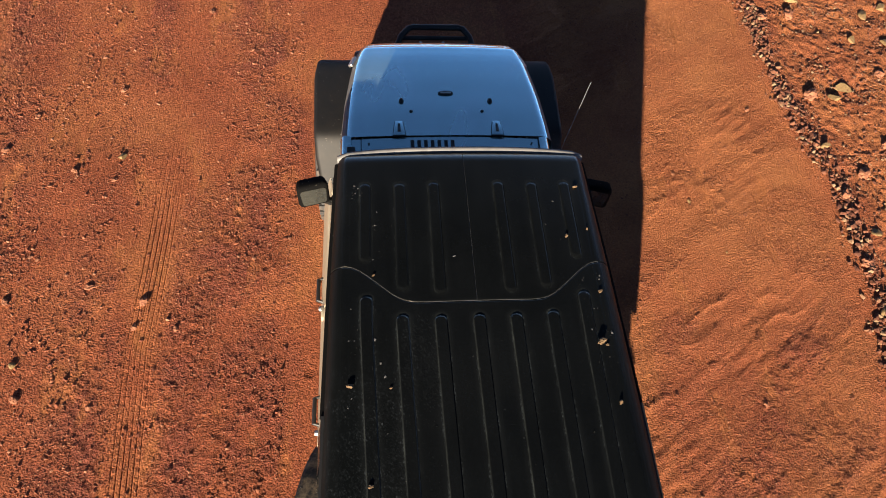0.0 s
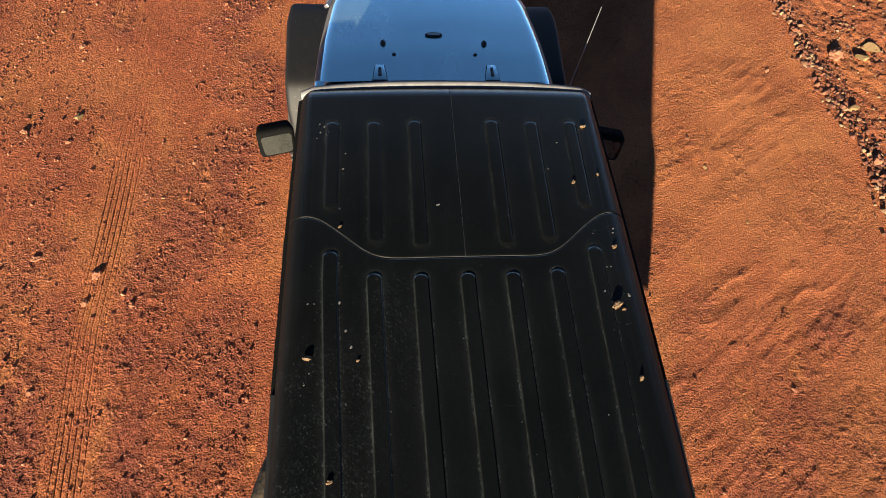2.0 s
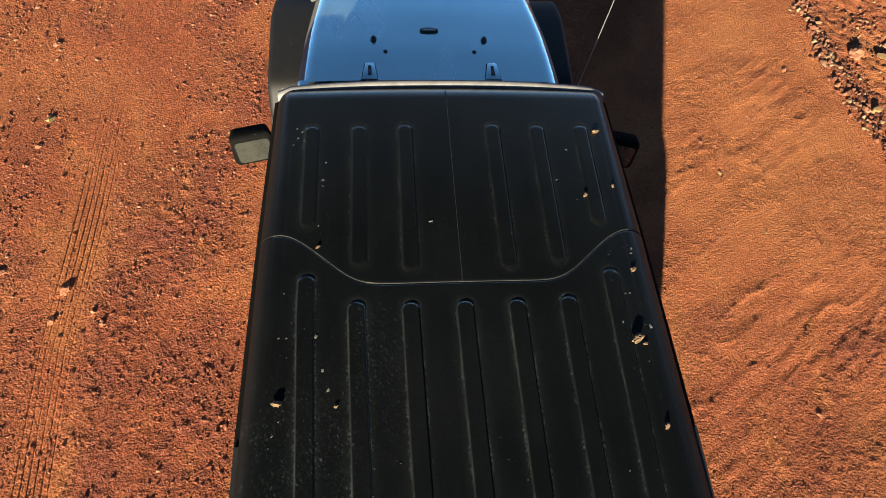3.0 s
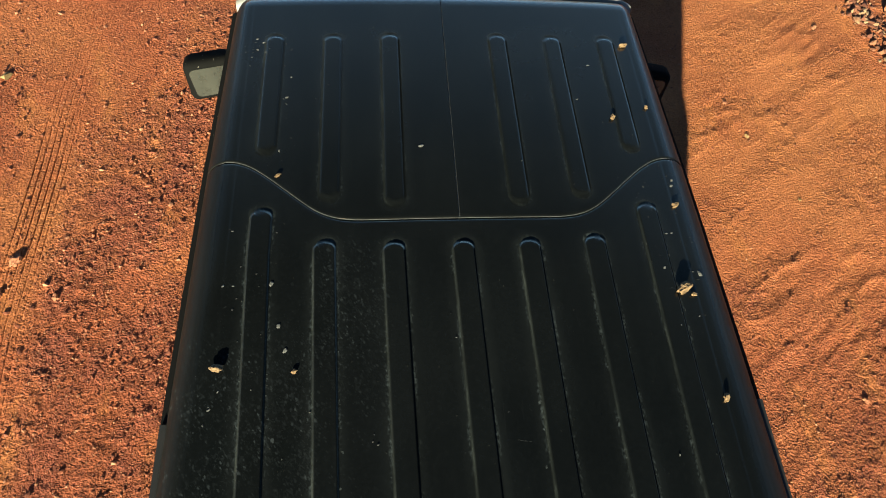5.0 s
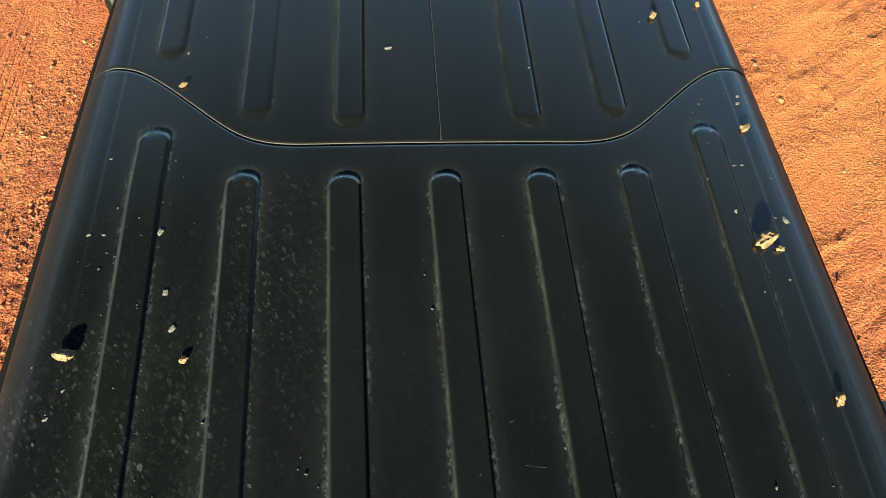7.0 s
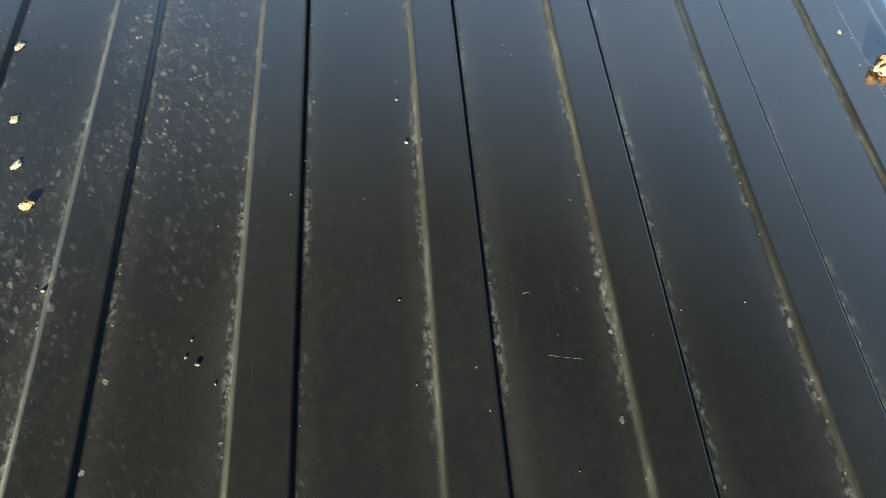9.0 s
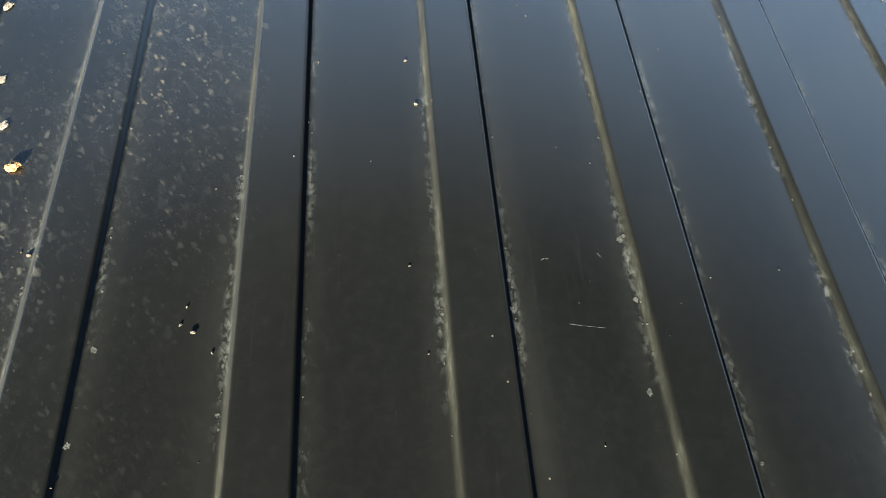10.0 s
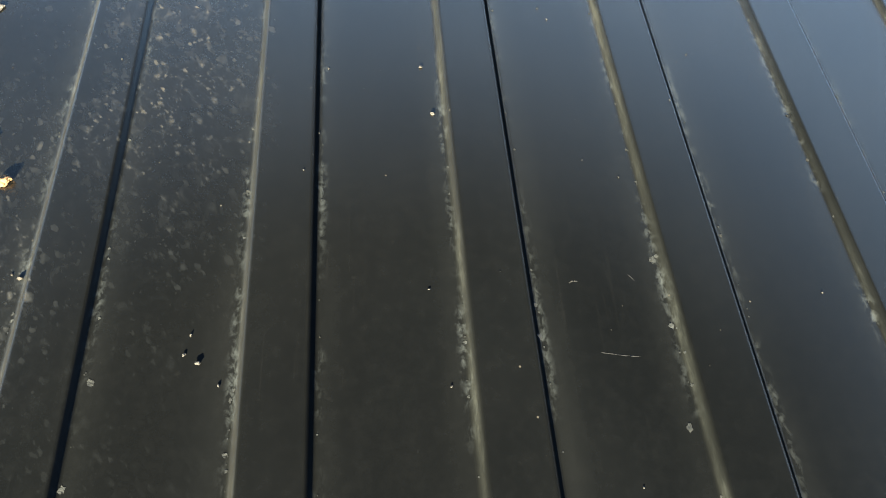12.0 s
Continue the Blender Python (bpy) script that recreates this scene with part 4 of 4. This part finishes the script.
z = on_hood(0, 1.03)
bm = outline([(0.058 * math.cos(a) if abs(math.cos(a)) < 0.5 else 0.052 * math.cos(a), 0.020 * math.sin(a)) for a in (2 * math.pi * k / 20 for k in range(20))], -0.004, 0.010, 0.003)
bumper_pad = smooth(part("windscreen_bumper", bm, BLACK, hood, "oval black rubber windscreen stop"))
bumper_pad.matrix_local = pose(0.003, 1.043, z)
part("stop_inset", outline([(-0.036, -0.007), (0.036, -0.007), (0.036, 0.007), (-0.036, 0.007)], 0.010, 0.012), CHROME, bumper_pad, "pale inset")

hood.location = (0.018, 0.019, 0.0)
cowl.location = (0.014, 0.017, 0.0)

# --- nose: grille, lamps, bumper with hoop
part("grille", box(-0.56, 0.56, 1.58, 1.66, 0.72, 1.14, 0.02), PAINT, car)
for i in range(7):
    x = -0.27 + i * 0.09
    part("grille_slot", box(x - 0.022, x + 0.022, 1.655, 1.668, 0.82, 1.08, 0.006), BLACK, car)
for s in (-1, 1):
    lamp = part("headlight", lathe([(0.0, 0.095), (0.012, 0.09), (0.028, 0.06), (0.034, 0.0)], 28), LAMP, car)
    smooth(lamp)
    lamp.matrix_local = pose(s * 0.43, 1.655, 1.0, 0, 0, 90)
    latch = part("bonnet_latch", box(-0.018, 0.018, -0.045, 0.045, -0.012, 0.012, 0.006), CHROME, car, "small silver bonnet latch")
    latch.matrix_local = pose(s * 0.612, 1.44, 1.205, 0, s * 40, s * 20)
bumper = part("front_bumper", box(-0.62, 0.62, 1.76, 1.96, 0.66, 0.84, 0.03), STEEL, car, "black steel winch bumper")
for s in (-1, 1):
    part("bumper_wing", box(min(s * 0.60, s * 0.70), max(s * 0.60, s * 0.70), 1.74, 1.88, 0.68, 0.82, 0.03), STEEL, bumper)
hoop = [(-0.300, 1.83, 0.80), (-0.290, 1.88, 0.92), (-0.250, 1.95, 0.985), (-0.190, 2.010, 1.010), (-0.15, 2.020, 1.015), (0.20, 2.020, 1.015), (0.240, 2.010, 1.010), (0.290, 1.95, 0.985), (0.325, 1.88, 0.92), (0.335, 1.83, 0.80)]
smooth(part("bumper_hoop", rod(hoop, 0.024, 12), STEEL, bumper, "black tubular bull bar hoop"))
smooth(part("hoop_crossbar", rod([(-0.245, 1.955, 0.965), (0.285, 1.955, 0.965)], 0.017, 12), STEEL, bumper))
for x in (-0.09, 0.09):
    smooth(part("tow_hook", rod([(x, 1.90, 0.84), (x, 1.93, 0.90), (x, 1.97, 0.90), (x, 1.985, 0.84)], 0.014, 8), CHROME, bumper))

# --- wheel arches and wheels
def flare(s, yc, front):
    """A wide flat wing with a rolled outer lip and a falling tail."""
    rows_ = []
    spec = ((0.625, 0.90), (0.59, 0.975), (0.51, 1.004), (0.25, 1.014), (0.0, 1.014), (-0.12, 1.012), (-0.17, 1.000), (-0.21, 0.955), (-0.28, 0.845), (-0.35, 0.732), (-0.42, 0.62), (-0.46, 0.55)) if front else (
        (0.72, 0.66), (0.68, 0.82), (0.60, 0.91), (0.46, 0.965), (0.24, 0.988), (0.0, 0.994), (-0.26, 0.988), (-0.42, 0.965), (-0.50, 0.86), (-0.56, 0.66))
    fine = []
    for (a, za), (b, zb) in zip(spec, spec[1:]):
        fine += [(a + (b - a) * k / 4, za + (zb - za) * k / 4) for k in range(4)]
    fine.append(spec[-1])
    pts = np.array(fine)
    for _ in range(3):
        pts[1:-1] = (pts[:-2] + 2 * pts[1:-1] + pts[2:]) / 4
    bm = bmesh.new()
    for dy, z in pts:
        y = yc + dy
        if front:
            outer = float(np.interp(y, (yc - 0.62, 0.66, 0.86, 1.52, 1.69, yc + 0.63), (0.815, 0.842, 0.885, 0.903, 0.885, 0.855)))
            inner = 0.56
        else:
            outer, inner = 0.945 - (0.13 * (dy / 0.66) ** 2.2 if dy > 0 else 0.04 * (-dy / 0.56) ** 4), 0.76
        w = ((inner, -0.004), (outer - 0.030, 0.0), (outer - 0.014, -0.003), (outer - 0.004, -0.012), (outer, -0.026), (outer - 0.003, -0.055), (outer - 0.03, -0.055), (outer - 0.03, -0.03), (inner, -0.03))
        # the lip folds towards the axle, so the tail thickens inwards
        lean = np.array((dy, z - 0.42))
        lean = lean / np.hypot(*lean)
        rows_.append([bm.verts.new((s * x, y + dz * lean[0], z + dz * lean[1])) for x, dz in w])
    n = len(rows_[0])
    for a, b in zip(rows_, rows_[1:]):
        for k in range(n):
            bm.faces.new((a[k], a[(k + 1) % n], b[(k + 1) % n], b[k]))
    bm.faces.new(rows_[0])
    bm.faces.new(rows_[-1][::-1])
    return smooth(part("front_flare" if front else "rear_flare", bm, FLARE if front else FLARE_DUSTY, car, "wide satin black wheel-arch flare, dust-speckled" if front else "wide wheel-arch flare caked with pale dust"), 40)


def wheel(x, y, z=0.42, turn=0):
    r = 0.42
    tyre = part("tyre", lathe([(-0.10, 0.235), (-0.135, 0.30), (-0.142, 0.355), (-0.132, 0.395), (-0.105, 0.413), (0.105, 0.413), (0.132, 0.395), (0.142, 0.355), (0.135, 0.30), (0.10, 0.235)], 48), RUBBER, car)
    smooth(tyre, 40)
    tyre.matrix_local = pose(x, y, z, 0, 0, turn)
    bm = bmesh.new()
    for k in range(36):
        a = 2 * math.pi * k / 36
        for c, w, o in ((-0.105, 0.05, 0), (-0.04, 0.045, 0.5), (0.035, 0.045, 0), (0.105, 0.05, 0.5)):
            m = Matrix.Rotation(a + o * 2 * math.pi / 36, 4, "X") @ Matrix.Translation((c, 0, r - 0.006)) @ Matrix.Diagonal((w, 0.045, 0.02, 1))
            bmesh.ops.create_cube(bm, size=1, matrix=m)
    tagged(part("tread", bm, RUBBER, tyre), kind="stuff")
    rim = part("rim", lathe([(-0.10, 0.235), (-0.09, 0.215), (0.07, 0.20), (0.075, 0.07), (0.09, 0.05), (0.09, 0.0)], 32), CHROME, tyre)
    smooth(rim, 40)
    return tyre


for s in (-1, 1):
    flare(s, 1.12, True)
    flare(s, -1.80, False)
    wheel(s * 0.76, 1.12, turn=0 if s > 0 else 180)
    wheel(s * 0.76, -1.80, turn=0 if s > 0 else 180)
    part("inner_wing", box(min(s * 0.55, s * 0.60), max(s * 0.55, s * 0.60), 0.66, 1.50, 0.70, 1.08, 0.01), BLACK, car)
part("engine_bay", box(-0.55, 0.55, 0.68, 1.58, 0.60, 1.02), BLACK, car)
for y in (1.12, -1.80):
    part("axle", lathe([(-0.66, 0.05), (-0.15, 0.05), (-0.10, 0.12), (0.10, 0.12), (0.15, 0.05), (0.66, 0.05)], 16), BLACK, car).matrix_local = pose(0, y, 0.42)
spare = wheel(0, -2.86, 0.95, 90)

# --- mirrors and aerial
for s in (-1, 1):
    bm = outline([(-0.094, -0.088), (0.094, -0.088), (0.094, 0.088), (-0.094, 0.088)], -0.045, 0.05)
    for v in bm.verts:
        if v.co.z > 0:
            v.co.x *= 0.84
            v.co.y *= 0.82
    bmesh.ops.bevel(bm, geom=bm.edges[:], offset=0.026, segments=4, affect="EDGES", profile=0.5)
    house = smooth(part("mirror_housing", bm, MATTE, car, "black door mirror housing"))
    house.matrix_local = pose(s * 0.820 if s < 0 else 0.848, 0.122, 1.488 if s < 0 else 1.44, 0, 0, s * -14) @ pose(0, 0, 0, -96, 0, 0) @ Matrix.Rotation(math.pi, 4, "Z")
    rim = []
    for cx, cy, a0 in ((0.056, 0.043, 0), (-0.056, 0.043, 90), (-0.050, -0.043, 180), (0.050, -0.043, 270)):
        rim += [(cx + 0.018 * math.cos(radians(a0 + d)), cy + 0.018 * math.sin(radians(a0 + d))) for d in (0, 30, 60, 90)]
    part("mirror_glass", outline(rim, -0.0475, -0.0452), MIRROR, house, "dusty mirror glass")
    smooth(part("mirror_arm", rod([(s * 0.730, 0.19, 1.28), (s * 0.755, 0.17, 1.33), (s * 0.80, 0.142, 1.435 if s < 0 else 1.39)], 0.024, 10), BLACK, car))
aerial = part("aerial", rod([(0.765, 0.615, 1.22), (0.758, 0.58, 1.42), (0.745, 0.52, 1.70), (0.728, 0.445, 2.03)], 0.0024, 8, taper=0.6), AERIAL, car, "thin whip aerial")
part("aerial_base", lathe([(-0.02, 0.022), (0.01, 0.020), (0.03, 0.008), (0.05, 0.004)], 14), BLACK, aerial).matrix_local = pose(0.765, 0.615, 1.205, 0, -90, 0)

# ---------------------------------------------------------------- grit lying on the roof
def roof_top(x, y):
    if y < float(seam(np.array(x))):
        x = x - float(rib_drift(np.array(float(x)), np.array(float(y))))
    ribs = REAR_RIBS if y < float(seam(np.array(x))) else FRONT_RIBS
    return float(roof_height(np.array([float(x)]), np.array([float(y)]), ribs)[0][0])


CHIPS = rough_shapes(9, 14)


def chip(x, y, size, turn, flat, k, label, mat=CHIP):
    """One small angular stone lying on the hardtop."""
    co, tri = CHIPS[k % len(CHIPS)]
    me = bpy.data.meshes.new("stone_chip")
    low = (co * np.array([size, size * 0.62, size * flat]))
    me.from_pydata(low.tolist(), [], tri.tolist())
    me.materials.append(mat)
    ob = new("stone_chip", me)
    ob.matrix_world = pose(x, y, roof_top(x, y) - low[:, 2].min() * 0.92, 0, 0, turn)
    return tagged(ob, label, "stone", "stone chips on the roof")


BIG, FLAKE, GRIT = "tan stone chip lying on the black roof", "pale flake of stone on the black roof", "tiny pale grain of grit on the black roof"
for i, (x, y, size, turn, flat) in enumerate((
        (0.549, -1.020, 0.023, 40, 0.6), (0.575, -1.035, 0.008, 0, 0.7), (0.585, -1.300, 0.012, 60, 0.6), (-0.578, -1.186, 0.016, 0, 0.55),
        (-0.405, -1.200, 0.0078, 20, 0.5), (0.476, -0.460, 0.011, 70, 0.6), (0.587, -0.417, 0.009, 90, 0.6), (0.567, -0.162, 0.013, 10, 0.6),
        (0.592, -0.765, 0.012, 30, 0.5), (-0.474, -0.655, 0.009, 50, 0.5), (-0.495, -1.600, 0.011, 15, 0.6))):
    chip(x, y, size * 0.9, turn, flat * 0.85, i, BIG)
for i, (x, y, size, turn) in enumerate((
        (-0.470, -0.976, 0.009, 80), (-0.447, -1.087, 0.008, 65), (-0.428, -1.149, 0.008, 70), (0.608, -0.975, 0.010, 110), (-0.090, -0.564, 0.009, 10),
        (-0.622, -1.198, 0.006, 50), (0.438, -0.249, 0.006, 0), (0.598, -0.700, 0.006, 20), (0.604, -0.68, 0.006, 60), (-0.585, -0.976, 0.005, 40), (0.381, -0.389, 0.005, 10), (-0.464, -0.379, 0.006, 20), (-0.571, -1.238, 0.004, 60), (-0.587, -1.278, 0.005, 30), (0.515, -0.959, 0.005, 70), (0.546, -0.854, 0.005, 10), (0.561, -0.853, 0.004, 10), (-0.561, -0.977, 0.004, 0), (-0.577, -0.822, 0.004, 0), (-0.632, -1.214, 0.006, 15), (-0.565, -0.14, 0.005, 15), (-0.545, -0.155, 0.006, 50), (-0.56, -0.185, 0.005, 80), (-0.535, -0.20, 0.004, 15), (-0.575, -0.215, 0.004, 30), (-0.475, -0.57, 0.005, 70), (-0.455, -0.30, 0.005, 70))):
    chip(x, y, size * 0.75, turn, 0.16, i + 3, FLAKE, FLAKES)
for i, (x, y, size) in enumerate((
        (-0.220, -1.373, 0.0036), (-0.231, -1.366, 0.0024), (-0.228, -1.350, 0.002), (-0.203, -1.391, 0.002), (-0.034, -1.133, 0.0034), (-0.043, -1.072, 0.0028),
        (0.085, -0.985, 0.0018), (0.093, -1.002, 0.0018), (0.055, -0.840, 0.002), (-0.046, -1.318, 0.0016), (-0.033, -1.399, 0.0016), (0.441, -1.424, 0.0045),
        (0.28, -1.33, 0.0014), (-0.15, -1.20, 0.0014), (-0.10, -0.93, 0.0015), (0.10, -1.19, 0.0014), (0.13, -1.21, 0.0014), (-0.33, -1.06, 0.0015))):
    chip(x, y, size * 0.6, i * 40, 0.5, i, GRIT, GRAIN)
places = sow(130, -0.62, 0.62, -1.75, 0.03, lambda x, y: 0.15 + 0.85 * step(0.1, 0.7, lattice(x, y, 0.13, 91)) * step(0.25, 0.6, np.abs(x)), 92)
cos, tris, base = [], [], 0
rng = np.random.default_rng(93)
for x, y in places:
    co, tri = PEBBLES[rng.integers(0, 8)]
    r = 0.0005 + 0.0016 * rng.uniform() ** 4
    cos.append(co * r * rng.uniform(0.6, 1.5, 3) * (1, 1, 0.6) + (x, y, roof_top(x, y) + 0.3 * r))
    tris.append(tri + base)
    base += len(co)
for xa, xb, ya, yb, n in ((-0.60, -0.45, -0.26, -0.12, 26), (0.48, 0.64, -1.12, -0.62, 46), (-0.63, -0.42, -1.36, -0.80, 46), (-0.45, -0.15, -1.75, -1.45, 26), (0.36, 0.60, -0.50, -0.15, 14), (-0.48, -0.40, -0.62, -0.25, 12)):
    for _ in range(n):
        x, y = rng.uniform(xa, xb), rng.uniform(ya, yb)
        co, tri = PEBBLES[rng.integers(0, 8)]
        r = 0.0008 + 0.0022 * rng.uniform() ** 2.5
        cos.append(co * r * rng.uniform(0.6, 1.5, 3) * (1, 1, 0.4) + (x, y, roof_top(x, y) + 0.2 * r))
        tris.append(tri + base)
        base += len(co)
me = bpy.data.meshes.new("grit")
me.from_pydata(np.concatenate(cos), [], np.concatenate(tris).tolist())
me.materials.append(GRAIN)
tagged(new("grit", me), "fine pale grit sprinkled over the black hardtop", "grit", kind="stuff")


def scuff(points, width, lift=0.0001, panel=None):
    """A thin pale scrape along points on the roof."""
    bm = bmesh.new()
    fine = []
    for (x0, y0), (x1, y1) in zip(points, points[1:]):
        fine += [(x0 + (x1 - x0) * k / 8, y0 + (y1 - y0) * k / 8) for k in range(8)]
    fine.append(points[-1])
    rng = np.random.default_rng(len(fine) + int(abs(points[0][0]) * 1e4))
    rows_ = []
    for x, y in fine:
        w = width * rng.uniform(0.25, 1.0)
        z = roof_top(x, y) + lift
        rows_.append([bm.verts.new((x, y - w, z)), bm.verts.new((x, y, z + 0.00005)), bm.verts.new((x, y + w, z))])
    for a, b in zip(rows_, rows_[1:]):
        for k in (0, 1):
            bm.faces.new((a[k], b[k], b[k + 1], a[k + 1]))
    return part("scratch", bm, SCRATCH, panel or rear_shell, "pale scratch")


scuff([(0.084, -1.3765), (0.098, -1.3790), (0.114, -1.3812)], 0.00045)
scuff([(0.068, -1.3155), (0.071, -1.3140), (0.075, -1.3142)], 0.0006)
scuff([(0.1185, -1.309), (0.1205, -1.3115), (0.1225, -1.3145)], 0.0008)

rng = np.random.default_rng(58)
for xa, xb, ya, yb, n, panel in ((0.582, 0.612, -0.735, -0.655, 11, rear_shell), (0.56, 0.60, -1.00, -0.86, 5, rear_shell), (-0.60, -0.52, -0.20, -0.14, 9, front_panels[0]), (-0.60, -0.55, -1.10, -0.95, 6, rear_shell)):
    for _ in range(n):                                       # bird-scratched and scraped patches
        x, y, turn, long = rng.uniform(xa, xb), rng.uniform(ya, yb), rng.uniform(-0.5, 2.0), rng.uniform(0.003, 0.010)
        scuff([(x, y), (x + long * math.cos(turn), y + long * math.sin(turn))], 0.0007, 0.0004, panel)


def fleck(x, y, r, k):
    """A dried dust spot with a ragged rim, lying on the surface."""
    turn = np.random.default_rng(k).uniform(0.55, 1.15, 11)
    a = np.linspace(0, 2 * np.pi, 12)[:-1]
    px = np.concatenate([[x], x + r * turn * np.cos(a)])
    py = np.concatenate([[y], y + 1.25 * r * turn * np.sin(a)])
    z = roof_height(px - rib_drift(px, py), py, REAR_RIBS)[0] + 0.00018
    tri = np.array([(0, i + 1, (i + 1) % 11 + 1) for i in range(11)])
    return np.stack([px, py, z], -1), tri


cos, tris, base = [], [], 0
spots = [(-0.295, -1.384, 0.0028), (-0.299, -1.459, 0.0026), (0.038, -1.362, 0.0026), (0.139, -1.437, 0.0032), (0.142, -1.296, 0.0030), (0.144, -1.356, 0.0026)]
rng = np.random.default_rng(31)
for xc, y0, _ in REAR_RIBS:
    for _ in range(52 if xc < 0.4 else 16):
        side = -1 if rng.uniform() < 0.72 else 1
        x, y = xc + side * (RIB_HALF + rng.normal(0.0006, 0.0014)), y0 - 0.05 - 0.75 * rng.uniform() ** 1.1
        spots.append((x + float(rib_drift(np.array(x), np.array(y))), y, 0.0005 + 0.0014 * rng.uniform() ** 2.5))
for k, (x, y, r) in enumerate(spots):
    co, tri = fleck(x, y, r, k)
    cos.append(co)
    tris.append(tri + base)
    base += len(co)
me = bpy.data.meshes.new("dust_flecks")
me.from_pydata(np.concatenate(cos), [], np.concatenate(tris).tolist())
me.polygons.foreach_set("use_smooth", np.full(len(me.polygons), True))
me.materials.append(FLECK)
tagged(new("dust_flecks", me), "dried pale dust spots along the roof ribs", "dust", kind="stuff")
